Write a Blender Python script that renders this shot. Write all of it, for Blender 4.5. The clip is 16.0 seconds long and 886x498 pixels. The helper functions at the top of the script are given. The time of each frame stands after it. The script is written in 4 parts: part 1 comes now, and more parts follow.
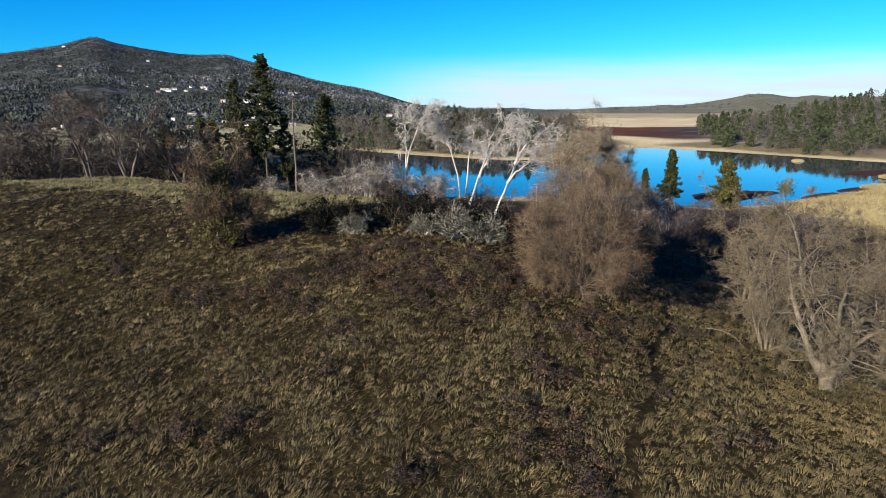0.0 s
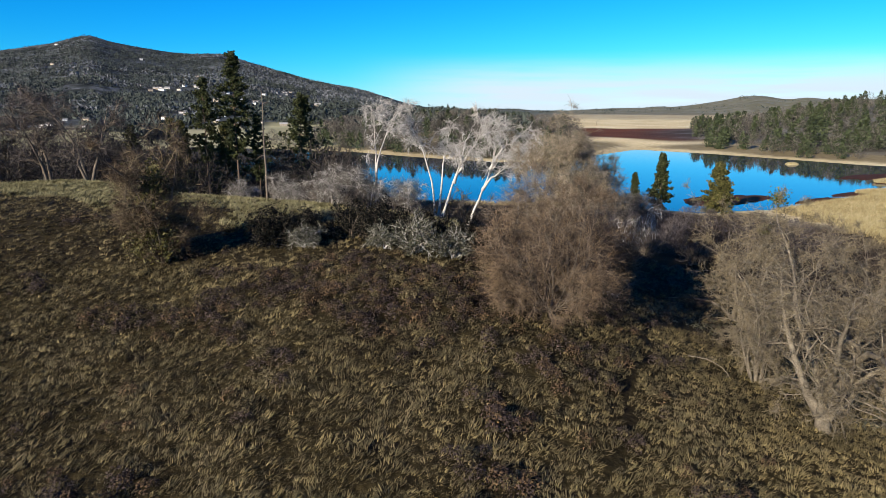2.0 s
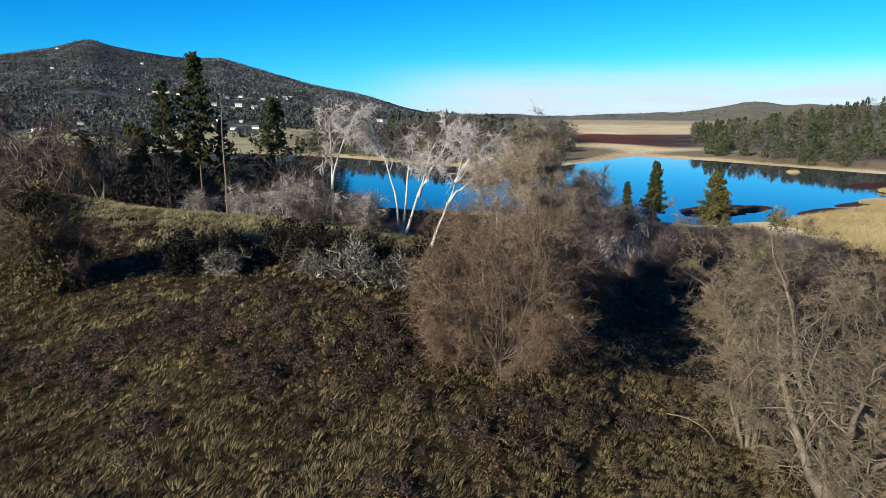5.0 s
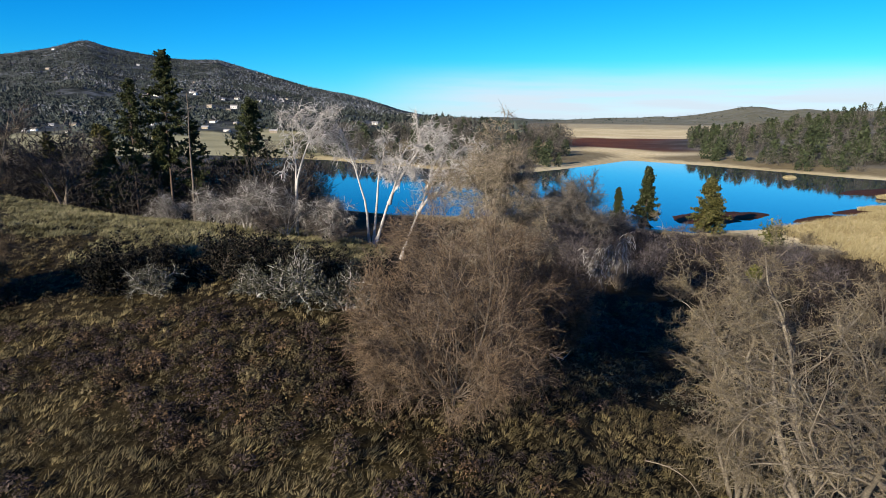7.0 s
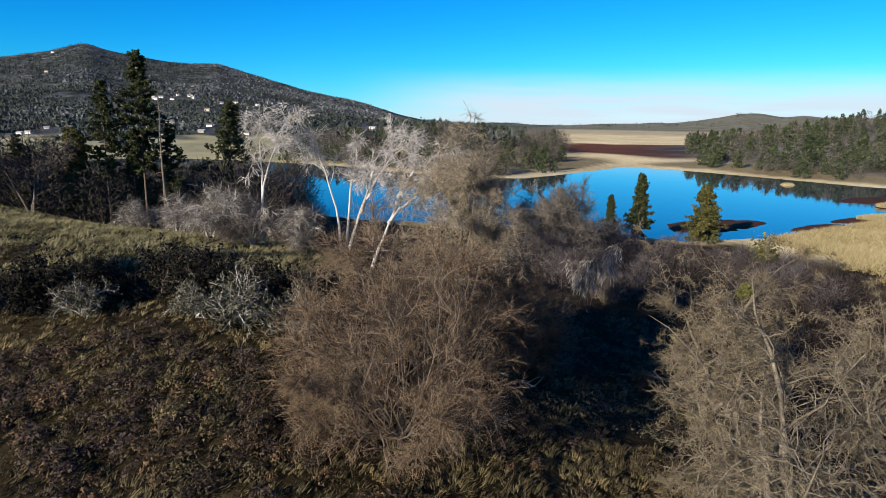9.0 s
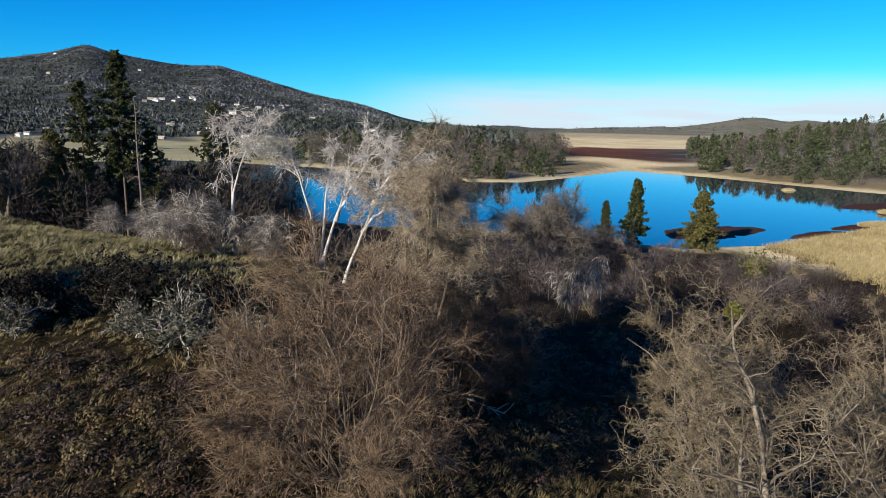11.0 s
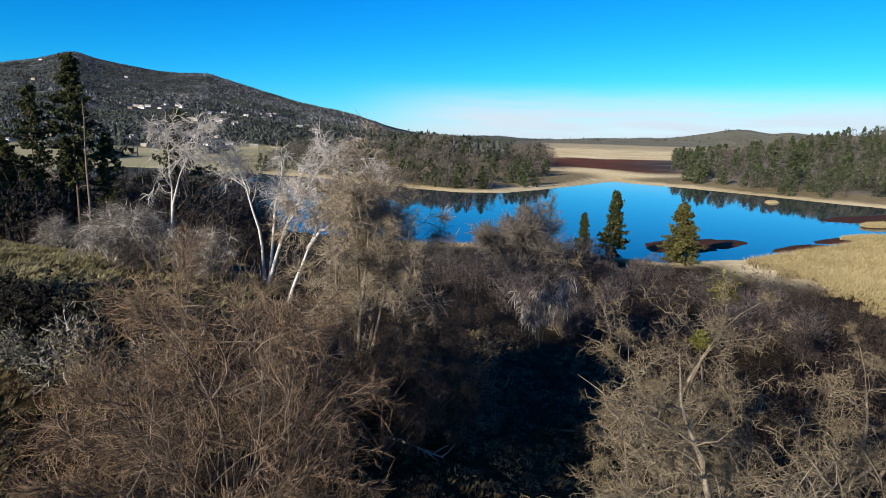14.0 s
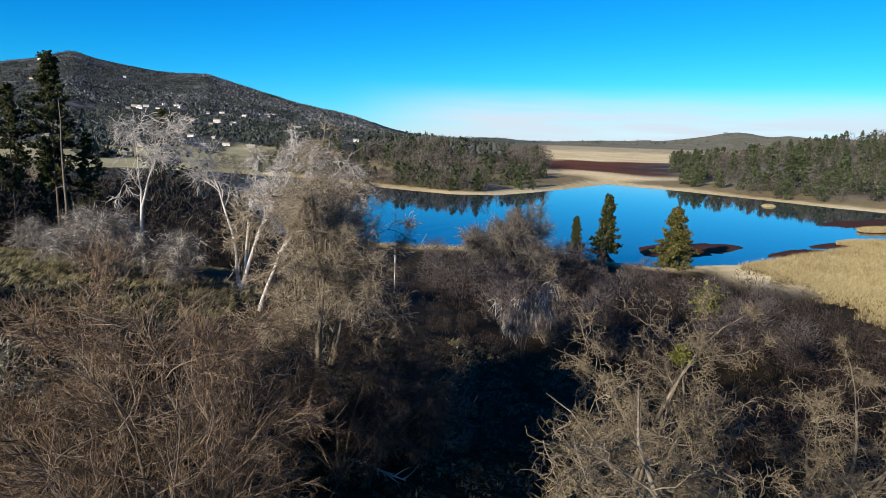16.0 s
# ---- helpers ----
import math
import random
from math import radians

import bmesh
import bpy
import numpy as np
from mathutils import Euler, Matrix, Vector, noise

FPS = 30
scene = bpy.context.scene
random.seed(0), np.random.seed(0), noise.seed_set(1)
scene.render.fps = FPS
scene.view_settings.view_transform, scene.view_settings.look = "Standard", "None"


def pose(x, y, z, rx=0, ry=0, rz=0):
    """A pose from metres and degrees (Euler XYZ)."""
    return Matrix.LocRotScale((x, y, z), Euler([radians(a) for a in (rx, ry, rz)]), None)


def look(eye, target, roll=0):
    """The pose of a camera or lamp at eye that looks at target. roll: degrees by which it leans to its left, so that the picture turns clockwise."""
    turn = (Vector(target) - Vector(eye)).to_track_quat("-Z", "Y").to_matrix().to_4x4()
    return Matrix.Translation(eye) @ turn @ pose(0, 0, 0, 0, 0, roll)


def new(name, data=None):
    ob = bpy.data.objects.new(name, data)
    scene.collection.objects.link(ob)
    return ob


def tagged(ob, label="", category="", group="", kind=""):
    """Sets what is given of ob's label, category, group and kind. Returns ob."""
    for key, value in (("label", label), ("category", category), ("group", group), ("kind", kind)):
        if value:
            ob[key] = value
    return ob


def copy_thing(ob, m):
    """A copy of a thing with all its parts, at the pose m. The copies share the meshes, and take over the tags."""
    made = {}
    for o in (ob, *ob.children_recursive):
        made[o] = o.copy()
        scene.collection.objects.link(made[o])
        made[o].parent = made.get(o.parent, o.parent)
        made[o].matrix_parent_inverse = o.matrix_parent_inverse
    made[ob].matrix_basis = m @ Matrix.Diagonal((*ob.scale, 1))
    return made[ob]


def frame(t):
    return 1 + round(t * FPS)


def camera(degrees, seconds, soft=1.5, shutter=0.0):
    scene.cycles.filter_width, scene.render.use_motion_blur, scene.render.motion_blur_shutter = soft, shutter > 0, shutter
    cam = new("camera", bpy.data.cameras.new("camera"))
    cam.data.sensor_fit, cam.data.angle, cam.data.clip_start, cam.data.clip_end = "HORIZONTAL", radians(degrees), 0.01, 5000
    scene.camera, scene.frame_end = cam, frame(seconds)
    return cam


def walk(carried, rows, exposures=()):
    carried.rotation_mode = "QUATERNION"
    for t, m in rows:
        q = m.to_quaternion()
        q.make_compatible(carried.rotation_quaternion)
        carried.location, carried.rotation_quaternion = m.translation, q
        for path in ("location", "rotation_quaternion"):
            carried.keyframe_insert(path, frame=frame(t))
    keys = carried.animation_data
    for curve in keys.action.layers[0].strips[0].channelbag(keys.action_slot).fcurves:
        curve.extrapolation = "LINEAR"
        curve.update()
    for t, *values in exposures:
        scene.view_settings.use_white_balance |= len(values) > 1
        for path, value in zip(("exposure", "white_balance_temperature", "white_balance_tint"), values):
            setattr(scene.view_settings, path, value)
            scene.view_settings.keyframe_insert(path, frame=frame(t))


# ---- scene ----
cam = camera(70.0, 16.0, soft=0.5)
PATH = [
    (0, (-0.442, -1.727, 11.464), (-0.442, 0.224, 11.027), -0.1),
    (0.5, (0.21, -0.533, 11.462), (0.213, 1.418, 11.023), -0.0),
    (1, (0.854, 0.638, 11.473), (0.86, 2.589, 11.033), 0.0),
    (1.5, (1.491, 1.812, 11.501), (1.501, 3.764, 11.062), 0.1),
    (2, (2.1, 2.953, 11.529), (2.115, 4.905, 11.093), 0.2),
    (2.5, (2.796, 4.087, 11.574), (2.809, 6.039, 11.14), 0.2),
    (3, (3.431, 5.188, 11.58), (3.443, 7.141, 11.148), 0.2),
    (3.5, (4.014, 6.279, 11.581), (4.025, 8.233, 11.152), 0.3),
    (4, (4.647, 7.352, 11.624), (4.655, 9.306, 11.199), 0.3),
    (6.5, (7.674, 13.136, 11.535), (7.693, 15.092, 11.119), 0.6),
    (7, (8.228, 14.058, 11.506), (8.248, 16.015, 11.094), 0.7),
    (7.5, (8.773, 14.934, 11.475), (8.795, 16.892, 11.066), 0.8),
    (8, (9.308, 15.807, 11.46), (9.33, 17.766, 11.056), 0.9),
    (8.5, (9.847, 16.619, 11.434), (9.868, 18.578, 11.032), 0.9),
    (9, (10.335, 17.402, 11.434), (10.358, 19.362, 11.037), 1.0),
    (11.5, (12.737, 20.616, 11.593), (12.755, 22.578, 11.206), 1.3),
    (12, (13.182, 21.251, 11.576), (13.208, 23.214, 11.192), 1.4),
    (12.5, (13.581, 21.842, 11.563), (13.617, 23.805, 11.184), 1.5),
    (13, (14.011, 22.437, 11.571), (14.057, 24.402, 11.199), 1.5),
    (13.5, (14.385, 22.957, 11.551), (14.438, 24.923, 11.186), 1.7),
    (14, (14.794, 23.456, 11.545), (14.847, 25.423, 11.186), 1.7),
    (14.5, (15.179, 23.896, 11.55), (15.228, 25.863, 11.193), 1.8),
    (15, (15.545, 24.296, 11.565), (15.592, 26.263, 11.207), 1.9),
    (15.5, (15.925, 24.695, 11.588), (15.974, 26.663, 11.232), 2.0),
    (16, (16.301, 25.091, 11.609), (16.358, 27.059, 11.255), 2.0),
]
walk(cam, [(t, look(eye, target, roll)) for t, eye, target, roll in PATH],
     exposures=[(0.0, 1.1), (4.0, 1.04), (7.0, 1.0), (16.0, 0.97)])

# ---- light ----
SUN_AZ, SUN_EL = radians(-139), radians(18.5)      # where the sun stands, clockwise from +y
SUN_DIR = Vector((math.sin(SUN_AZ) * math.cos(SUN_EL), math.cos(SUN_AZ) * math.cos(SUN_EL), math.sin(SUN_EL)))
world = bpy.data.worlds.new("sky")
scene.world = world
world.use_nodes = True
wn, wl = world.node_tree.nodes, world.node_tree.links
sky = wn.new("ShaderNodeTexSky")
sky.sky_type, sky.sun_disc = "NISHITA", False
sky.sun_elevation, sky.sun_rotation = SUN_EL, SUN_AZ
sky.altitude, sky.air_density, sky.dust_density, sky.ozone_density = 1400, 1.0, 0.3, 3.0
# tone curve on the sky: each channel's power and gain, for a deeper blue
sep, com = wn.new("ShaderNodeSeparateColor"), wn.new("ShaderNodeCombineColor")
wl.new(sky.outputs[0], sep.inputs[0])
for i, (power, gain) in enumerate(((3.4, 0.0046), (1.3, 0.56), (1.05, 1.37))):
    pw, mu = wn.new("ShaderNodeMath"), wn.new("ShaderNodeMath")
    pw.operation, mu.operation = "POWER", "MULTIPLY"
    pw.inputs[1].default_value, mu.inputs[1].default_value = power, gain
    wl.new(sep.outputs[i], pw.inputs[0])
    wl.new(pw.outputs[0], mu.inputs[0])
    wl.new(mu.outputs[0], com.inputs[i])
# a thin veil of white cloud low over the plain, streaked along the horizon
way, axes, streaks, stretch = (wn.new("ShaderNode" + k) for k in ("TexCoord", "SeparateXYZ", "TexNoise", "Mapping"))
stretch.inputs["Scale"].default_value = (3, 3, 42)
streaks.inputs["Scale"].default_value, streaks.inputs["Detail"].default_value = 2.0, 5
wl.new(way.outputs["Generated"], axes.inputs[0])
wl.new(way.outputs["Generated"], stretch.inputs[0])
wl.new(stretch.outputs[0], streaks.inputs["Vector"])
veil = None
for source, low, high, start, end in ((axes.outputs["Z"], 0.022, 0.085, 1.0, 0.0), (axes.outputs["X"], -0.16, 0.12, 0.0, 1.0), (streaks.outputs["Fac"], 0.25, 0.6, 0.6, 1.0)):
    band = wn.new("ShaderNodeMapRange")
    band.interpolation_type = "SMOOTHSTEP"
    for k, value in zip(("From Min", "From Max", "To Min", "To Max"), (low, high, start, end)):
        band.inputs[k].default_value = value
    wl.new(source, band.inputs["Value"])
    if veil is not None:
        both = wn.new("ShaderNodeMath")
        both.operation = "MULTIPLY"
        wl.new(veil, both.inputs[0])
        wl.new(band.outputs[0], both.inputs[1])
        veil = both.outputs[0]
    else:
        veil = band.outputs[0]
cloud = wn.new("ShaderNodeMix")
cloud.data_type = "RGBA"
cloud.inputs[7].default_value = (6.2, 7.4, 8.4, 1)
wl.new(veil, cloud.inputs[0])
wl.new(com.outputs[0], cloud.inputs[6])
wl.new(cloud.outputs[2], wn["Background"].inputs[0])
wn["Background"].inputs[1].default_value = 0.056
sun = new("sun", bpy.data.lights.new("sun", "SUN"))
sun.data.energy, sun.data.angle, sun.data.color = 5.0, radians(0.5), (1.0, 0.86, 0.68)
sun.matrix_world = look((0, 0, 300), Vector((0, 0, 300)) - SUN_DIR)


# ---- materials ----
def mat(name, stops, scale=1.0, rough=0.85, bump=0.0, fine=12.0, island=0.0, metal=0.0, spec=0.3, thin=0.0):
    """A weathered surface: two scales of noise over a ramp of colours, and a change from piece to piece."""
    m = bpy.data.materials.new(name)
    m.use_nodes = True
    n, l = m.node_tree.nodes, m.node_tree.links
    b = n["Principled BSDF"]
    co = n.new("ShaderNodeTexCoord")
    big, small = n.new("ShaderNodeTexNoise"), n.new("ShaderNodeTexNoise")
    big.inputs["Scale"].default_value, small.inputs["Scale"].default_value = scale, scale * fine
    big.inputs["Detail"].default_value = small.inputs["Detail"].default_value = 4
    mix = n.new("ShaderNodeMix")
    mix.inputs[0].default_value = 0.5
    ramp = n.new("ShaderNodeValToRGB")
    e = ramp.color_ramp.elements
    for i, c in enumerate(stops):
        x = 0.3 + 0.4 * i / max(1, len(stops) - 1)
        el = e[i] if i < 2 else e.new(x)
        el.position, el.color = x, (*c, 1)
    for t in (big, small):
        l.new(co.outputs["Object"], t.inputs["Vector"])
    l.new(big.outputs["Fac"], mix.inputs[2])
    l.new(small.outputs["Fac"], mix.inputs[3])
    value = mix.outputs[0]
    if island:
        g = n.new("ShaderNodeNewGeometry")
        add = n.new("ShaderNodeMath")
        add.operation = "MULTIPLY_ADD"
        add.inputs[1].default_value = island
        l.new(g.outputs["Random Per Island"], add.inputs[0])
        sub = n.new("ShaderNodeMath")
        sub.operation = "SUBTRACT"
        sub.inputs[1].default_value = island / 2
        l.new(value, sub.inputs[0])
        l.new(sub.outputs[0], add.inputs[2])
        value = add.outputs[0]
    l.new(value, ramp.inputs[0])
    l.new(ramp.outputs[0], b.inputs["Base Color"])
    b.inputs["Roughness"].default_value, b.inputs["Metallic"].default_value = rough, metal
    b.inputs["Specular IOR Level"].default_value = spec
    if bump:
        bp = n.new("ShaderNodeBump")
        bp.inputs["Strength"].default_value, bp.inputs["Distance"].default_value = bump, 0.05
        l.new(small.outputs["Fac"], bp.inputs["Height"])
        l.new(bp.outputs[0], b.inputs["Normal"])
    if thin:
        tr, ms = n.new("ShaderNodeBsdfTranslucent"), n.new("ShaderNodeMixShader")
        ms.inputs[0].default_value = thin
        l.new(ramp.outputs[0], tr.inputs[0])
        l.new(b.outputs[0], ms.inputs[1])
        l.new(tr.outputs[0], ms.inputs[2])
        l.new(ms.outputs[0], n["Material Output"].inputs[0])
    return m


BARK_GREY = mat("grey_bark", [(0.047, 0.039, 0.031), (0.104, 0.088, 0.070), (0.186, 0.161, 0.130)], 1.5, bump=0.6)
BARK_PALE = mat("bleached_wood", [(0.202, 0.190, 0.178), (0.386, 0.374, 0.354), (0.534, 0.527, 0.506)], 1.2, bump=0.4)
BARK_OAK = mat("pale_oak_bark", [(0.037, 0.031, 0.024), (0.121, 0.105, 0.080), (0.249, 0.221, 0.172)], 2.2, bump=0.9, fine=7)
BARK_DARK = mat("pine_bark", [(0.031, 0.023, 0.018), (0.083, 0.060, 0.044), (0.145, 0.114, 0.088)], 1.5, bump=0.7)
TWIG_BROWN = mat("brown_twigs", [(0.052, 0.034, 0.020), (0.119, 0.082, 0.050), (0.222, 0.163, 0.102)], 0.4, island=0.85)
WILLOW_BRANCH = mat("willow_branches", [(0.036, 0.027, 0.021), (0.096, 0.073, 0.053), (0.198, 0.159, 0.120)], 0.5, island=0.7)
TWIG_TAN = mat("tan_twigs", [(0.058, 0.047, 0.028), (0.135, 0.108, 0.065), (0.225, 0.190, 0.118)], 0.4, island=0.6)
TWIG_GOLD = mat("golden_twigs", [(0.095, 0.078, 0.056), (0.204, 0.173, 0.129), (0.342, 0.301, 0.239)], 0.4, island=0.6)
# brown darkened well below the other twigs to carry the dip's shade
UNDERGROWTH_SHADED = mat("shaded_undergrowth_twigs", [(0.010, 0.006, 0.006), (0.023, 0.017, 0.014), (0.046, 0.035, 0.026)], 0.3, island=0.6)
TWIG_GREY = mat("grey_twigs", [(0.025, 0.022, 0.021), (0.054, 0.048, 0.048), (0.095, 0.083, 0.087)], 0.4, island=0.6)
TWIG_PALE = mat("pale_twigs", [(0.190, 0.184, 0.173), (0.360, 0.347, 0.334), (0.550, 0.544, 0.529)], 0.4, island=0.6)
NEEDLE = mat("pine_needles", [(0.014, 0.021, 0.006), (0.032, 0.042, 0.014), (0.063, 0.073, 0.024)], 0.5, rough=0.6, island=0.6, thin=0.25)
NEEDLE_GOLD = mat("yellowing_needles", [(0.029, 0.033, 0.009), (0.069, 0.072, 0.020), (0.127, 0.118, 0.040)], 0.5, rough=0.6, island=0.6, thin=0.25)
# leaf colour near black: the knoll's shade is put into it
LEAF_SHADED = mat("shade_dark_evergreen_leaves", [(0.003, 0.003, 0.003), (0.005, 0.006, 0.005), (0.013, 0.013, 0.009)], 0.6, rough=0.85, spec=0.1, island=0.6)
LEAF_GREY = mat("grey_green_leaves", [(0.015, 0.017, 0.010), (0.038, 0.040, 0.023), (0.084, 0.083, 0.055)], 0.6, rough=0.7, island=0.6)
LEAF_IVY = mat("ivy_leaves", [(0.020, 0.020, 0.005), (0.050, 0.046, 0.011), (0.099, 0.090, 0.027)], 0.8, rough=0.6, island=0.5, thin=0.15)
TWIG_ASH = mat("ash_grey_twigs", [(0.043, 0.040, 0.035), (0.094, 0.086, 0.078), (0.158, 0.148, 0.133)], 0.4, island=0.6)
# brown darkened to carry the shade inside dense crowns
TWIG_SHADED = mat("shaded_brown_twigs", [(0.027, 0.018, 0.011), (0.063, 0.044, 0.027), (0.114, 0.084, 0.055)], 0.4, island=0.6)
LEAF_MOSS = mat("mistletoe_leaves", [(0.035, 0.040, 0.008), (0.075, 0.081, 0.017), (0.127, 0.127, 0.035)], 0.8, rough=0.6, island=0.5, thin=0.2)
WOOD_GREEN = mat("conifer_wood", [(0.013, 0.021, 0.008), (0.027, 0.040, 0.015), (0.048, 0.062, 0.027)], 0.03, rough=0.7, island=0.6)
WOOD_GREY = mat("bare_oak_wood", [(0.030, 0.027, 0.024), (0.065, 0.059, 0.051), (0.111, 0.104, 0.091)], 0.03, rough=0.8, island=0.6)
# darker copy of the bare oak colour, with shade mixed in
WOOD_SHADED = mat("shaded_bare_wood", [(0.013, 0.011, 0.009), (0.029, 0.025, 0.020), (0.052, 0.045, 0.039)], 0.05, rough=0.8, island=0.6)
# the bluish tint of these two colours stands for distance haze
OAK_HAZY = mat("pale_hazy_mountain_oaks", [(0.036, 0.041, 0.047), (0.078, 0.086, 0.099), (0.134, 0.150, 0.172)], 0.004, rough=0.8, island=0.6)
BRUSH_HAZY = mat("hillside_brush", [(0.013, 0.019, 0.016), (0.028, 0.037, 0.032), (0.052, 0.066, 0.061)], 0.004, rough=0.8, island=0.4)
GRASS = mat("meadow_grass", [(0.027, 0.022, 0.010), (0.052, 0.043, 0.019), (0.087, 0.072, 0.034), (0.168, 0.137, 0.078)], 0.25, fine=15, island=0.16, thin=0.12)
STRAW = mat("dry_straw", [(0.066, 0.054, 0.024), (0.138, 0.113, 0.050), (0.240, 0.199, 0.102)], 0.3, fine=12, island=0.2, thin=0.15)
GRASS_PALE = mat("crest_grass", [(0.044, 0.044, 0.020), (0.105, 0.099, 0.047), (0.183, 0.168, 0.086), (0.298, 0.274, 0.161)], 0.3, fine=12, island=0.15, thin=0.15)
WEEDS = mat("dry_weeds", [(0.014, 0.009, 0.008), (0.031, 0.022, 0.018), (0.062, 0.044, 0.038)], 0.3, island=0.35)
WEEDS_RUST = mat("rusty_weeds", [(0.023, 0.013, 0.008), (0.057, 0.035, 0.017), (0.114, 0.075, 0.035)], 0.3, island=0.35)
REEDS = mat("dry_reeds", [(0.172, 0.138, 0.065), (0.282, 0.234, 0.114), (0.381, 0.337, 0.193)], 0.08, fine=20, island=0.45, thin=0.15)
MUD = mat("wet_mud", [(0.028, 0.011, 0.006), (0.053, 0.022, 0.011), (0.078, 0.036, 0.019)], 0.3, rough=0.85, spec=0.08)
WHITE_PAINT = mat("white_paint", [(0.643, 0.632, 0.601), (0.809, 0.799, 0.768)], 0.5, rough=0.6)
TAN_PAINT = mat("tan_paint", [(0.280, 0.240, 0.184), (0.384, 0.336, 0.264)], 0.5, rough=0.7)
ROOFING = mat("roof_shingle", [(0.096, 0.088, 0.080), (0.200, 0.184, 0.168)], 0.8, rough=0.9)
ROOF_PALE = mat("pale_roof", [(0.252, 0.252, 0.252), (0.347, 0.347, 0.342)], 0.8, rough=0.6)


def water_material():
    m = bpy.data.materials.new("lake_water")
    m.use_nodes = True
    n, l = m.node_tree.nodes, m.node_tree.links
    b = n["Principled BSDF"]
    b.inputs["Base Color"].default_value = (0.006, 0.02, 0.045, 1)
    b.inputs["Roughness"].default_value = 0.03
    b.inputs["IOR"].default_value = 1.33
    co, a = n.new("ShaderNodeTexCoord"), n.new("ShaderNodeTexNoise")
    a.inputs["Scale"].default_value, a.inputs["Detail"].default_value = 0.9, 3
    bp = n.new("ShaderNodeBump")
    bp.inputs["Strength"].default_value, bp.inputs["Distance"].default_value = 0.08, 0.05
    l.new(co.outputs["Object"], a.inputs["Vector"])
    l.new(a.outputs["Fac"], bp.inputs["Height"])
    l.new(bp.outputs[0], b.inputs["Normal"])
    return m


def ground_material():
    """Meadow, straw, red soil and brush, mixed by the land's zones."""
    m = bpy.data.materials.new("land")
    m.use_nodes = True
    n, l = m.node_tree.nodes, m.node_tree.links
    b = n["Principled BSDF"]
    co = n.new("ShaderNodeTexCoord")

    def tex(scale, detail=5):
        t = n.new("ShaderNodeTexNoise")
        t.inputs["Scale"].default_value, t.inputs["Detail"].default_value = scale, detail
        l.new(co.outputs["Object"], t.inputs["Vector"])
        return t.outputs["Fac"]

    def ramp(fac, stops, lo=0.32, hi=0.68):
        r = n.new("ShaderNodeValToRGB")
        for i, c in enumerate(stops):
            x = lo + (hi - lo) * i / (len(stops) - 1)
            el = r.color_ramp.elements[i] if i < 2 else r.color_ramp.elements.new(x)
            el.position, el.color = x, (*c, 1)
        l.new(fac, r.inputs[0])
        return r.outputs[0]

    def blend(fac, a, c):
        x = n.new("ShaderNodeMix")
        x.data_type = "RGBA"
        l.new(fac, x.inputs[0]) if not isinstance(fac, float) else steady_factor(x, fac)
        l.new(a, x.inputs[6])
        l.new(c, x.inputs[7])
        return x.outputs[2]

    def steady_factor(x, value):
        x.inputs[0].default_value = value

    meadow = blend(0.5, ramp(tex(0.16), [(0.009, 0.006, 0.004), (0.022, 0.017, 0.007), (0.043, 0.034, 0.014)]),
                   ramp(tex(2.6), [(0.006, 0.004, 0.003), (0.018, 0.014, 0.006), (0.050, 0.039, 0.018)]))
    straw = blend(0.5, ramp(tex(0.02), [(0.485, 0.390, 0.188), (0.692, 0.583, 0.314), (0.850, 0.772, 0.497)]),
                  ramp(tex(0.5), [(0.320, 0.256, 0.126), (0.554, 0.464, 0.272), (0.750, 0.632, 0.399)]))
    soil = blend(0.5, ramp(tex(0.012), [(0.082, 0.026, 0.009), (0.127, 0.043, 0.018)]), ramp(tex(0.09), [(0.063, 0.019, 0.008), (0.146, 0.054, 0.022)]))
    # blue-grey stops: the mountain's haze is put into the brush colour
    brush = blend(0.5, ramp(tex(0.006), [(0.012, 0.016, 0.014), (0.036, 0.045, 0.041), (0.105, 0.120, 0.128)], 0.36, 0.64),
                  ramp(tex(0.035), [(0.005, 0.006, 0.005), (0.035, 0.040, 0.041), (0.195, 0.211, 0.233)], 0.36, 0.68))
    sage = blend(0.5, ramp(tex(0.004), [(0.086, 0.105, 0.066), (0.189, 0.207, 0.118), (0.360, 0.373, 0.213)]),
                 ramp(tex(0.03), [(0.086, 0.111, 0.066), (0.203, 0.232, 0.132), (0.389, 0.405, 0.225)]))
    at = n.new("ShaderNodeAttribute")
    at.attribute_name = "zone"
    sp = n.new("ShaderNodeSeparateColor")
    l.new(at.outputs["Color"], sp.inputs[0])
    c = blend(sp.outputs[0], meadow, straw)
    c = blend(sp.outputs[1], c, soil)
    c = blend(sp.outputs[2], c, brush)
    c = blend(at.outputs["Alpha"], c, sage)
    l.new(c, b.inputs["Base Color"])
    b.inputs["Roughness"].default_value = 0.95
    b.inputs["Specular IOR Level"].default_value = 0.1
    bp = n.new("ShaderNodeBump")
    bp.inputs["Strength"].default_value, bp.inputs["Distance"].default_value = 0.8, 0.12
    l.new(tex(3.5), bp.inputs["Height"])
    l.new(bp.outputs[0], b.inputs["Normal"])
    return m


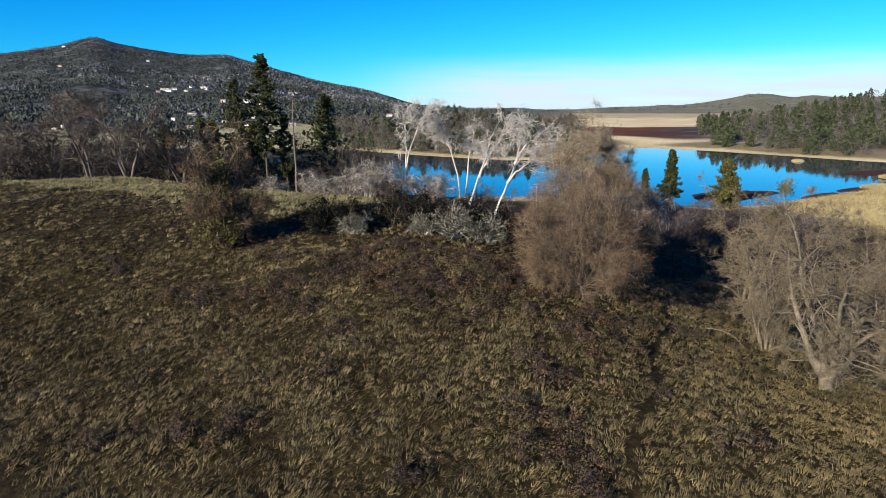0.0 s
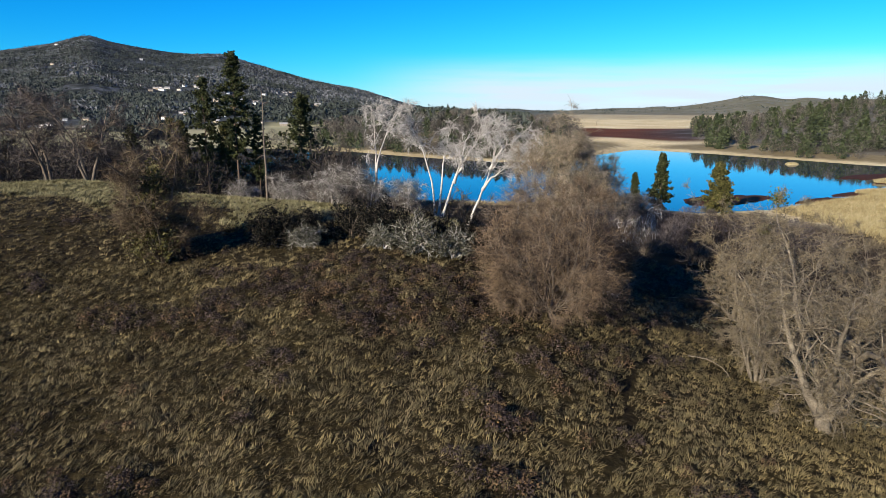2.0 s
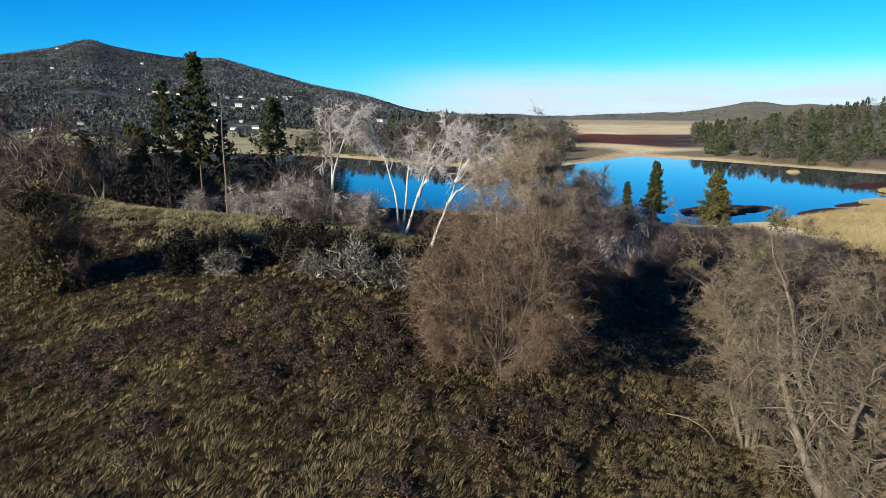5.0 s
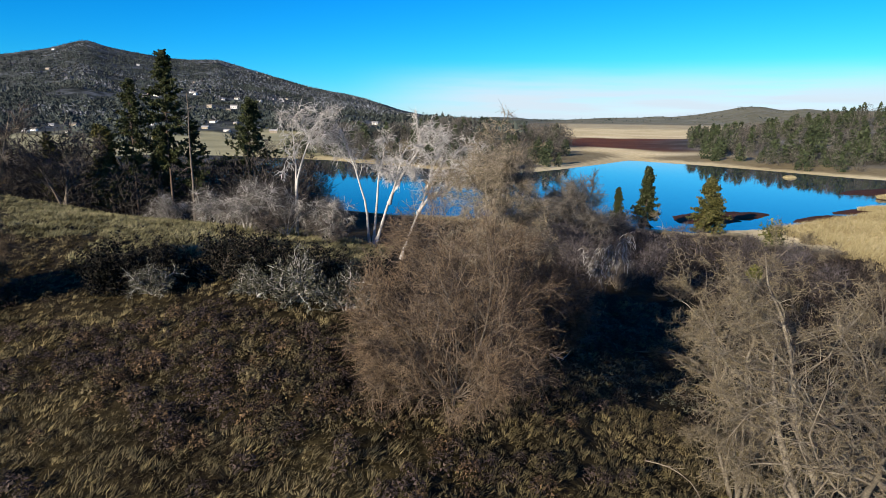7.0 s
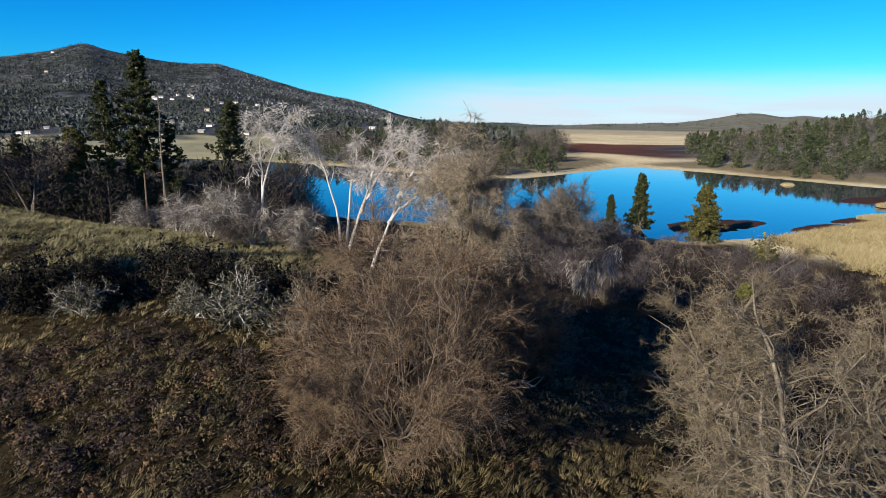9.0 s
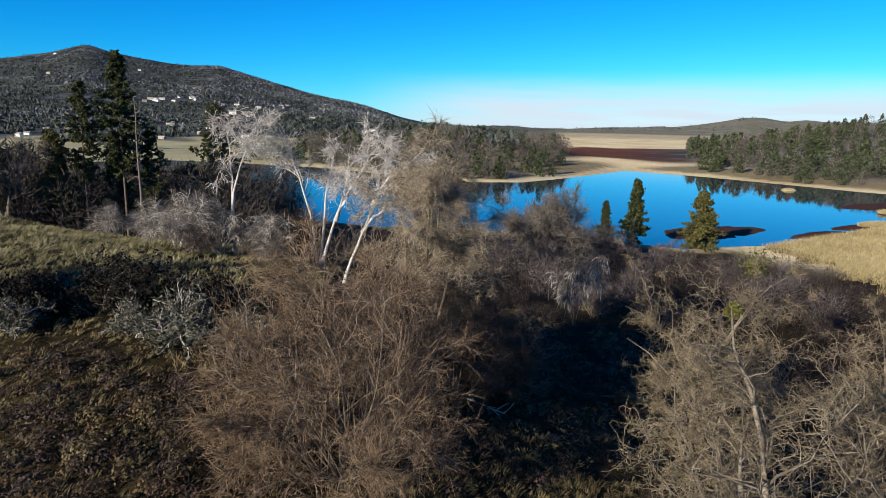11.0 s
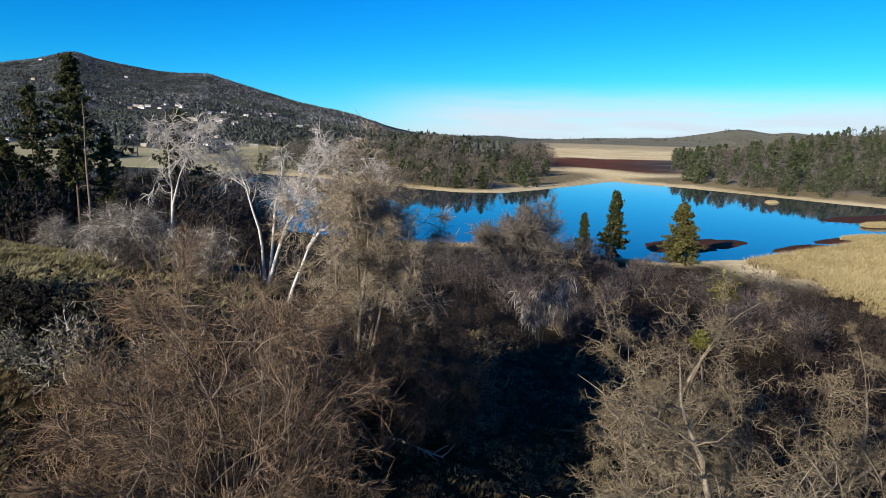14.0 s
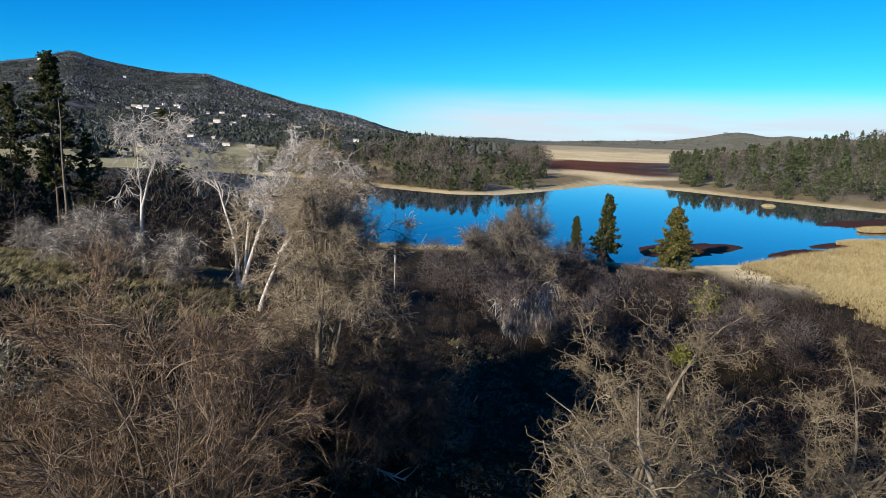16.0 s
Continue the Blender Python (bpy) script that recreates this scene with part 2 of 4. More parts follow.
# ---- helpers for meshes ----
def mesh(name, v, f, material, smooth=True):
    """A mesh from arrays of corners and of faces that all have as many corners."""
    me = bpy.data.meshes.new(name)
    v, f = np.asarray(v, np.float32), np.asarray(f, np.int32)
    k = f.shape[1]
    me.vertices.add(len(v))
    me.vertices.foreach_set("co", v.ravel())
    me.loops.add(f.size)
    me.loops.foreach_set("vertex_index", f.ravel())
    me.polygons.add(len(f))
    me.polygons.foreach_set("loop_start", np.arange(0, f.size, k, dtype=np.int32))
    me.polygons.foreach_set("use_smooth", np.full(len(f), smooth))
    me.update(calc_edges=True)
    me.materials.append(material)
    return me


def part(name, me, parent=None, label="", at=(0, 0, 0)):
    ob = new(name, me)
    ob.location = at
    if parent:
        ob.parent = parent
    if label:
        tagged(ob, label)
    return ob


def thing(name, at, label, category, group="", turn=0.0, kind=""):
    ob = new(name)
    ob.empty_display_size = 0.2
    ob.matrix_basis = pose(*at, 0, 0, turn)
    return tagged(ob, label, category, group, kind)


def unit(a):
    return a / np.maximum(1e-9, np.linalg.norm(a, axis=-1, keepdims=True))


def tubes(p, r, sides):
    """Round rods along the lines p (n, k, 3) with the radii r (n, k)."""
    n, k, _ = p.shape
    t = unit(np.gradient(p, axis=1))
    ref = np.where(np.abs(t[..., 2:3]) > 0.9, np.array([1.0, 0, 0]), np.array([0, 0, 1.0]))
    a = unit(np.cross(t, ref))
    b = np.cross(t, a)
    w = np.arange(sides) * 2 * math.pi / sides
    ring = p[:, :, None] + r[:, :, None, None] * (a[:, :, None] * np.cos(w)[None, None, :, None] + b[:, :, None] * np.sin(w)[None, None, :, None])
    i = np.arange(n)[:, None, None] * k * sides + np.arange(k - 1)[None, :, None] * sides
    s = np.arange(sides)[None, None, :]
    q = np.stack([i + s, i + (s + 1) % sides, i + sides + (s + 1) % sides, i + sides + s], -1).reshape(-1, 4)
    return ring.reshape(-1, 3), q


def stack(pieces):
    v, f, o = [], [], 0
    for a, b in pieces:
        v.append(a), f.append(b + o)
        o += len(a)
    return np.concatenate(v), np.concatenate(f)


def lines(rng, start, way, length, segs, wobble, lift):
    """Wandering lines; lift bends them up (or, below 0, down)."""
    p, d = [start], unit(way)
    step = (length / segs)[:, None]
    lift = np.broadcast_to(np.asarray(lift, float).reshape(-1, 1), (len(start), 1))
    arc = rng.normal(0, wobble * 0.8, d.shape)
    for _ in range(segs):
        p.append(p[-1] + d * step)
        d = unit(d + arc + rng.normal(0, wobble * 0.8, d.shape) + lift * np.array([0, 0, 1.0]))
    return np.stack(p, 1)


def spawn(rng, p, each, lo, hi, angle, spread=0.25):
    """Starts and ways of side shoots on the lines p. Returns start, way, parent's index, place along it."""
    n, k, _ = p.shape
    i = np.repeat(np.arange(n), each)
    u = rng.uniform(lo, hi, len(i))
    x = u * (k - 1)
    j = np.minimum(x.astype(int), k - 2)
    fr = (x - j)[:, None]
    a, b = p[i, j], p[i, j + 1]
    t = unit(b - a)
    side = unit(np.cross(t, rng.normal(0, 1, t.shape)))
    ang = np.maximum(0.1, rng.normal(angle, spread, len(i)))[:, None]
    return a + (b - a) * fr, t * np.cos(ang) + side * np.sin(ang), i, u


def taper(r0, r1, k):
    w = np.linspace(0, 1, k)[None, :]
    return np.asarray(r0).reshape(-1, 1) * (1 - w) + np.asarray(r1).reshape(-1, 1) * w


def leaves(rng, centres, size, flat=0.0):
    """Small four-cornered leaves, turned at random, round the centres."""
    n = len(centres)
    a = unit(rng.normal(0, 1, (n, 3)))
    b = unit(np.cross(a, rng.normal(0, 1, (n, 3))))
    s = size * rng.uniform(0.5, 1.4, (n, 1))
    q = np.stack([centres - a * s, centres - b * s * 0.45, centres + a * s, centres + b * s * 0.45], 1)
    return q.reshape(-1, 3), np.arange(4 * n).reshape(-1, 4)


def room(start, way, dome):
    """How far each way goes until it leaves the crown's egg: centre height, radius, half height."""
    zc, rx, rz = dome
    k = np.array([1 / rx, 1 / rx, 1 / rz])
    o, d = (start - np.array([0, 0, zc])) * k, unit(way) * k
    a, b, c = (d * d).sum(1), (o * d).sum(1), (o * o).sum(1) - 1
    q = b * b - a * c
    return np.where(q > 0, (-b + np.sqrt(np.maximum(q, 0))) / a, 0).clip(0.25, None)


def bare_tree(name, seed, height, spread, trunk_r, bark, twig, label, stems=1, stem_angle=0.15, clear=0.25, limbs=9, limb_angle=0.9,
              limb_ratio=0.55, fall=0.6, limb_lift=0.06, sub=8, twigs=7, fine=5, wobble=0.16, droop=0.0, twig_r=0.011, fine_len=0.55, lean=(0, 0), group="", category="bare tree", shoot_segs=2, split=True, ang=(0.75, 0.7, 0.6), twig_segs=3, dome=None, inner_bark=None, fork=0.0, stem_lines=None, stem_wobble=0.45, limb_thick=0.5, thin_low=0.0):
    """A leafless tree: stems, limbs, branches, twigs and finest shoots. It stands at the origin until it is copied to its places."""
    rng = np.random.default_rng(seed)
    root = thing(name, (0, 0, 0), label, category, group)
    az = rng.uniform(0, 2 * math.pi) + np.arange(stems) * 2.4
    tilt = stem_angle * (rng.uniform(0.5, 1.3, stems) if dome is None else np.sqrt(np.linspace(0.02, 1, stems)))
    way = np.stack([np.sin(tilt) * np.cos(az) + lean[0], np.sin(tilt) * np.sin(az) + lean[1], np.cos(tilt)], 1)
    start = np.zeros((stems, 3))
    start[:, 0], start[:, 1] = np.cos(az) * trunk_r * 0.8 * (stems > 1), np.sin(az) * trunk_r * 0.8 * (stems > 1)
    start[:, 2] = -0.35 + fork
    if fork:
        # one stout trunk below the fork
        q = lines(rng, np.array([[0, 0, -0.35]]), np.array([[0.04, 0, 1.0]]), np.array([fork + 0.3]), 5, 0.03, 0.0)
        part("trunk", mesh("trunk", *tubes(q, np.array([[2.3, 1.7, 1.5, 1.5, 1.45, 1.1]]) * trunk_r, 12), bark), root)
    length = height * 0.86 * rng.uniform(0.75, 1.05, stems)
    if dome:
        length = room(start, way, dome) * rng.uniform(0.8, 1.0, stems)
    p0 = lines(rng, start, way, length, 9, wobble * stem_wobble, 0.02)
    if stem_lines:
        # stems that follow the given bends: (x, y, height) from the foot up
        w = np.linspace(0, 1, 10)
        p0 = np.stack([np.stack([np.interp(w, np.linspace(0, 1, len(q)), [c[a] for c in q]) for a in range(3)], 1) for q in stem_lines])
        p0[:, 1:] += rng.normal(0, 0.06, p0[:, 1:].shape)
    girth = trunk_r * (1 - thin_low * tilt / tilt.max())
    r0 = taper(girth, girth * 0.06, 10)
    r0[:, 0] *= 1.45
    for i in range(stems):
        v, f = tubes(p0[i:i + 1], r0[i:i + 1], 9)
        part("trunk" if stems == 1 else "stem", mesh("stem", v, f, bark), root)
    s, w, _, u = spawn(rng, p0, limbs, clear, 0.98, limb_angle, 0.25)
    l1 = spread * limb_ratio * 1.75 * rng.uniform(0.6, 1.1, len(s)) * (1.1 - fall * u)
    if dome:
        l1 = np.minimum(l1 * 1.3, room(s, w, dome) * rng.uniform(0.7, 1.03, len(s)))
    p1 = lines(rng, s, w, l1, 7, wobble, limb_lift)
    rr = trunk_r * limb_thick * (1.05 - 0.75 * u)
    r1 = taper(rr, rr * 0.15, 8)
    if split:
        for i in range(len(p1)):
            v, f = tubes(p1[i:i + 1], r1[i:i + 1], 6)
            part("limb", mesh("limb", v, f, bark), root)
    s, w, i2, u = spawn(rng, p1, sub, 0.2, 1.0, ang[0], 0.25)
    l2 = l1[i2] * 0.5 * rng.uniform(0.5, 1.1, len(s)) * (1.15 - 0.5 * u)
    if dome:
        l2 = np.minimum(l2, room(s, w, dome) * 1.05)
    p2 = lines(rng, s, w, l2, 5, wobble * 1.15, limb_lift - droop * 0.5)
    r2 = taper(np.maximum(twig_r * 2.0, rr[i2] * 0.3), np.full(len(s), twig_r * 1.2), 6)
    s, w, i3, u = spawn(rng, p2, twigs, 0.1, 1.0, ang[1], 0.25)
    l3 = np.maximum(fine_len, l2[i3] * 0.5) * rng.uniform(0.5, 1.1, len(s))
    p3 = lines(rng, s, w, l3, twig_segs, wobble * 1.5, 0.04 - droop)
    r3 = taper(np.full(len(s), twig_r * 1.3), np.full(len(s), twig_r * 0.7), twig_segs + 1)
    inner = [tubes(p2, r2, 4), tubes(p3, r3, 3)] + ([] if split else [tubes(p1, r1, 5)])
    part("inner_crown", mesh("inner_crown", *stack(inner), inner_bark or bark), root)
    s, w, _, u = spawn(rng, p3, fine, 0.0, 1.0, ang[2], 0.32)
    l4 = fine_len * rng.uniform(0.25, 1.35, len(s))
    p4 = lines(rng, s, w, l4, shoot_segs, wobble * 2.2, 0.05 - droop * 1.2)
    r4 = taper(np.full(len(s), twig_r), np.full(len(s), twig_r * 0.5), shoot_segs + 1)
    part("crown", mesh("crown", *tubes(p4, r4, 3), twig), root, "fine leafless shoots")
    return root


def conifer(name, seed, height, radius, bare, bark, leaf, label, whorls=26, boughs=6, clumps=16, needles=9, size=0.28, trunk_r=0.22, group="", category="pine tree", pointed=1.0):
    """A pine: a straight trunk, whorls of boughs and sprays of needles along them."""
    rng = np.random.default_rng(seed)
    root = thing(name, (0, 0, 0), label, category, group)
    z = np.linspace(-0.4, height, 9)
    p = np.zeros((1, 9, 3))
    p[0, :, 2] = z
    p[0, :, :2] += np.cumsum(rng.normal(0, 0.035, (9, 2)), 0)
    v, f = tubes(p, taper([trunk_r], [0.02], 9), 8)
    part("trunk", mesh("trunk", v, f, bark), root)
    n = whorls * boughs
    h = bare + (height - bare) * (np.repeat(np.arange(whorls), boughs) + rng.uniform(0, 1, n)) / whorls
    u = (h - bare) / (height - bare)
    reach = radius * (np.minimum(1, 0.35 + 2.2 * u) * (1.02 - u) ** (0.75 * pointed)) * rng.uniform(0.3, 1.25, n) * (1 + 0.25 * np.sin(9 * u + seed)) + 0.15
    az = rng.uniform(0, 2 * math.pi, n)
    rise = -0.08 + 0.6 * u + rng.normal(0, 0.14, n)
    way = np.stack([np.cos(az), np.sin(az), rise], 1)
    start = np.zeros((n, 3))
    for c in range(3):
        start[:, c] = np.interp(h, p[0, :, 2], p[0, :, c])
    q = lines(rng, start, way, reach, 4, 0.08, 0.02)
    for i in range(n):
        part("bough", mesh("bough", *tubes(q[i:i + 1], taper([0.045], [0.012], 5), 4), bark), root)
    s, w, _, _ = spawn(rng, q, clumps, 0.25, 1.03, 0.8, 0.3)
    s = s + w * rng.uniform(0, 0.45, (len(s), 1)) * (0.3 + 0.25 * radius)
    c = np.repeat(s, needles, 0) + rng.normal(0, size * 0.55, (len(s) * needles, 3)) * np.array([1, 1, 0.6])
    part("crown", mesh("crown", *leaves(rng, c, size), leaf, False), root, "sprays of green needles")
    return root


def shrub(name, seed, height, radius, bark, leaf, label, stems=14, leaf_n=5000, size=0.09, group="", category="shrub"):
    """A leafy shrub: many stems with side shoots and small leaves."""
    rng = np.random.default_rng(seed)
    root = thing(name, (0, 0, 0), label, category, group)
    az = rng.uniform(0, 2 * math.pi, stems)
    tilt = rng.uniform(0.05, 1.0, stems)
    way = np.stack([np.sin(tilt) * np.cos(az), np.sin(tilt) * np.sin(az), np.cos(tilt)], 1)
    start = np.stack([np.cos(az) * 0.2, np.sin(az) * 0.2, np.full(stems, -0.3)], 1)
    ln = height * 0.8 * (1 - tilt * 0.15) * rng.uniform(0.7, 1.05, stems) * np.where(tilt > 0.6, radius / height * 1.1, 1)
    p = lines(rng, start, way, ln, 6, 0.14, 0.03)
    for i in range(stems):
        part("stem", mesh("stem", *tubes(p[i:i + 1], taper([0.06], [0.015], 7), 5), bark), root)
    s, w, i, u = spawn(rng, p, 10, 0.25, 1.0, 0.7, 0.3)
    q = lines(rng, s, w, np.full(len(s), height * 0.3) * rng.uniform(0.5, 1.1, len(s)), 3, 0.18, 0.03)
    s2, w2, _, _ = spawn(rng, q, 4, 0.2, 1.0, 0.7, 0.3)
    q2 = lines(rng, s2, w2, np.full(len(s2), height * 0.16) * rng.uniform(0.5, 1.2, len(s2)), 2, 0.18, 0.03)
    part("inner_crown", mesh("inner_crown", *stack([tubes(q, taper(np.full(len(q), 0.018), np.full(len(q), 0.008), 4), 3),
                                             tubes(q2, taper(np.full(len(q2), 0.01), np.full(len(q2), 0.005), 3), 3)]), bark), root)
    c, _, _, _ = spawn(rng, q2, max(1, leaf_n // len(q2)), 0.1, 1.05, 0.5)
    c = c + rng.normal(0, size * 1.3, c.shape)
    part("crown", mesh("crown", *leaves(rng, c, size), leaf, False), root, "small evergreen leaves")
    return root


# ---- the land ----
WATER = -9.0
KNOLL = [(-62, 20, 6.4), (-64, 60, 9.99), (-50, 92, 7.72), (-34, 26, 0.73), (-38, 50, 6.75), (-30, 76, 4.42), (-14, 16, 2.81), (-16, 38, 0.42), (-14, 60, 4.45), (-6, 86, 3.25), (4, 28, 2.12), (4, 46, 5.4), (6, 66, 1.53), (16, 34, -0.83), (18, 54, 0.47), (14, 80, 1.88), (30, 24, 2.8), (32, 44, -1.0), (32, 74, 0.59)]
LAKE = [(10, 141), (26, 141), (41, 137), (55, 128), (64, 131), (72, 133), (92, 146), (118, 163), (150, 178), (172, 205), (178, 222), (160, 245), (153, 258), (141, 279),
        (127, 302), (114, 316), (104, 330), (91, 312), (75, 291), (57, 268), (42, 252), (25, 250), (8, 262), (-8, 275), (-40, 306), (-85, 326), (-130, 338), (-150, 305), (-110, 245), (-60, 195), (-13, 152)]
RIDGE = [(-180, 0.3), (-90, 1.0), (-60, 2.2), (-40, 3.4), (-33.8, 3.85), (-30, 4.6), (-28.8, 5.05), (-27.7, 5.35), (-26, 4.85), (-22.5, 4.33), (-20.4, 4.2), (-18.2, 4.3), (-14.6, 3.3), (-11, 2.3),
         (-6.1, 1.4), (-3, 0.45), (0.5, -0.25), (3.3, -0.18), (5, -0.05), (7, -0.08), (9, -0.25), (10.3, -0.26), (12.2, -0.15), (14.8, 0.0), (17.6, 0.06), (19, 0.19),
         (19.9, 0.12), (21.6, 0.31), (23.8, 0.68), (25.2, 0.97), (26.6, 1.02), (28.2, 0.72), (29.7, 0.87), (31.2, 0.72), (60, 0.7), (180, 0.3)]


def lake_distance(x, y):
    """Metres to the lake's edge, below 0 on the water."""
    best, inside = np.full(x.shape, 1e9), np.zeros(x.shape, bool)
    for (ax, ay), (bx, by) in zip(LAKE, LAKE[1:] + LAKE[:1]):
        dx, dy = bx - ax, by - ay
        t = np.clip(((x - ax) * dx + (y - ay) * dy) / (dx * dx + dy * dy), 0, 1)
        best = np.minimum(best, np.hypot(x - ax - t * dx, y - ay - t * dy))
        inside ^= ((ay > y) != (by > y)) & (x < ax + (y - ay) * dx / (dy if dy else 1e-9))
    return np.where(inside, -best, best)


def ease(x):
    x = np.clip(x, 0, 1)
    return x * x * (3 - 2 * x)


def ripple(x, y, s, seed):
    """Smooth uneven waves of about s metres, from -1 to 1."""
    rng = np.random.default_rng(seed)
    out = np.zeros(np.shape(x))
    for _ in range(7):
        a, ph, k = rng.uniform(0, 2 * math.pi), rng.uniform(0, 6.28), rng.uniform(0.6, 1.7) * 2 * math.pi / s
        out = out + np.sin((x * math.cos(a) + y * math.sin(a)) * k + ph + 1.3 * np.sin(x * k * 0.37 + ph) + 1.1 * np.sin(y * k * 0.41 - ph))
    return out / 4


def land(x, y):
    """The height of the land."""
    x, y = np.asarray(x, float), np.asarray(y, float)
    z = np.full(x.shape, -8.6)
    for a, b, h in KNOLL:
        z = z + h * np.exp(-((x - a) ** 2 + (y - b) ** 2) / (2 * 15.0 ** 2))
    r, az = np.hypot(x, y), np.degrees(np.arctan2(x, y))
    near = ease((160 - r) / 120)
    z = z + near * (0.10 * ripple(x, y, 5, 1) + 0.05 * ripple(x, y, 1.7, 2))
    # the wooded rise on the lake's far right, and the low point of land on its left
    z = z + 30 * np.exp(-(((x - 370) / 130) ** 2 + ((y - 420) / 140) ** 2)) + 8 * np.exp(-(((x - 20) / 75) ** 2 + ((y - 430) / 90) ** 2))
    z = z + 17 * np.exp(-(((x + 60) / 190) ** 2 + ((y - 780) / 140) ** 2))
    # the mountain and the far hills
    a, e = np.array([c[0] for c in RIDGE], float), np.tan(np.radians([c[1] for c in RIDGE]))
    el = np.interp(az, a, e)
    left = ease((6 - az) / 14)
    crest, foot, power = 4300 - 1700 * left, 2300 - 1850 * left, 1.0 + 0.75 * left
    top = np.maximum(4, 11.5 + crest * el + 8.6)
    s = np.clip((r - foot) / (crest - foot), 0, 1)
    rise = top * s ** power
    rough = np.clip((r - 500) / 600, 0, 1) * np.clip(top / 80, 0, 1)
    rise = rise + rough * (12 * ripple(x, y, 420, 3) * s * (1 - s) * 2 + 3 * ripple(x, y, 160, 4) * (0.15 + s) * (1.06 - s) + 1.0 * ripple(x, y, 60, 5))
    back = np.clip((r - crest) / 1500, 0, 1)
    z = z + rise * (1 - 0.75 * back)
    d = lake_distance(x, y)
    z = np.where(d < 0, WATER - np.minimum(1.6, -d * 0.14), WATER + 0.05 + (z - WATER - 0.05) * ease(d / 26) + np.minimum(0.25, d * 0.08) * (1 - ease(d / 26)))
    return z


def zones(x, y):
    """Straw, red soil and brush, from 0 to 1."""
    r, az = np.hypot(x, y), np.degrees(np.arctan2(x, y))
    d = lake_distance(x, y)
    wob = ripple(x, y, 90, 6)
    plain = ease((r + 15 * wob - 345) / 40) * ease((az - 9.5 + 1.2 * ripple(x, y, 45, 26)) / 1.6)
    field = ease((r + 12 * wob - 320) / 30) * ease((640 + 60 * wob - r) / 60) * ease((-4 - az) / 5) * 0.95
    strip = ease((4 + 8 * ease((y - 200) / 30) + 3 * wob - d) / 4) * ease((y - 112) / 14)
    straw = np.maximum(np.maximum(plain, 0.85 * field), np.maximum(0.75 * strip, 0.28 * ease((r - 200) / 60)))
    straw = np.maximum(straw, ease((52 - d) / 26) * ease((y - 104) / 18) * ease((x - 60) / 8) * ease((210 - y) / 10))
    left = ease((4 - az) / 10)
    soil = ease((r + 14 * wob - 395) / 25) * ease((655 - r + 30 * wob) / 45) * ease((az - 5) / 2) * ease((24 - az) / 2)
    brush = ease((r + 60 * wob - 370) / 130) * ease((8 - az) / 6) * (1 - 0.95 * field)
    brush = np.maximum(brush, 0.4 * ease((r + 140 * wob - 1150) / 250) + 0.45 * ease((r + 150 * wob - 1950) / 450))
    wood = ease((d - 24) / 14) * np.exp(-(((x - 330) / 190) ** 2 + ((y - 400) / 210) ** 2))
    # the far term lightens distant hills in place of haze
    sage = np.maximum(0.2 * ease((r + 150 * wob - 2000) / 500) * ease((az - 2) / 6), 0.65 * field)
    return straw, soil, np.maximum(brush, ease((wood - 0.25) / 0.3) * 0.95), sage


def at(x, y, sink=0.0):
    return (x, y, float(land(np.array([x]), np.array([y]))[0]) - sink)


def build_ground():
    """One sheet round the flight, finer where it is seen near, out to the horizon."""
    az = np.radians(np.concatenate([np.arange(-48, 48, 0.55), np.arange(48, 312, 6.0)]))
    r = 5.0 * 1.02 ** np.arange(0, 420)
    r = np.concatenate([[0.02, 1.5, 3.2], r[r < 4850]])
    R, A = np.meshgrid(r, az, indexing="ij")
    x, y = 8 + R * np.sin(A), R * np.cos(A)
    n, k = x.shape
    v = np.stack([x.ravel(), y.ravel(), land(x.ravel(), y.ravel())], 1)
    i, j = np.meshgrid(np.arange(n - 1), np.arange(k), indexing="ij")
    q = np.stack([i * k + j, i * k + (j + 1) % k, (i + 1) * k + (j + 1) % k, (i + 1) * k + j], -1).reshape(-1, 4)
    me = mesh("ground", v, q[:, ::-1], ground_material())
    col = me.attributes.new("zone", "FLOAT_COLOR", "POINT")
    s, o, b, g = zones(v[:, 0], v[:, 1])
    col.data.foreach_set("color", np.stack([s, o, b, g], 1).astype(np.float32).ravel())
    return tagged(new("ground", me), "grassy knoll falling to a lake, dry plain and brushy mountain beyond", "ground", kind="structure")


build_ground()
w = mesh("water", [(-260, 100, WATER), (240, 100, WATER), (240, 440, WATER), (-260, 440, WATER)], [(0, 1, 2, 3)], water_material())
tagged(new("water", w), "calm blue lake reflecting sky and woods", "lake", kind="structure")


# ---- trees near the flight ----
def put(proto, places):
    """Move the first one to its place and copy it to the others: x, y, turn, size."""
    first = True
    for x, y, turn, size in places:
        m = pose(*at(x, y), 0, 0, turn)
        if first:
            proto.matrix_basis, proto.scale, first = m, (size,) * 3, False
            base = proto
        else:
            c = copy_thing(base, m)
            c.scale = (size,) * 3


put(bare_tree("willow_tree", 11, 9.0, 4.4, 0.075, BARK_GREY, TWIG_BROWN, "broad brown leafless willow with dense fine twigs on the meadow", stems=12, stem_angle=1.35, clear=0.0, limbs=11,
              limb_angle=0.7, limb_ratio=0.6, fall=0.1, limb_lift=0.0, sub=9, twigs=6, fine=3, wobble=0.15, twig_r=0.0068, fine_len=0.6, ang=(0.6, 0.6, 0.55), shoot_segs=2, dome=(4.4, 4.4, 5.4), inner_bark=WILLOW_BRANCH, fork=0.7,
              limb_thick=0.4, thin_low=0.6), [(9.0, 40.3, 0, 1)])
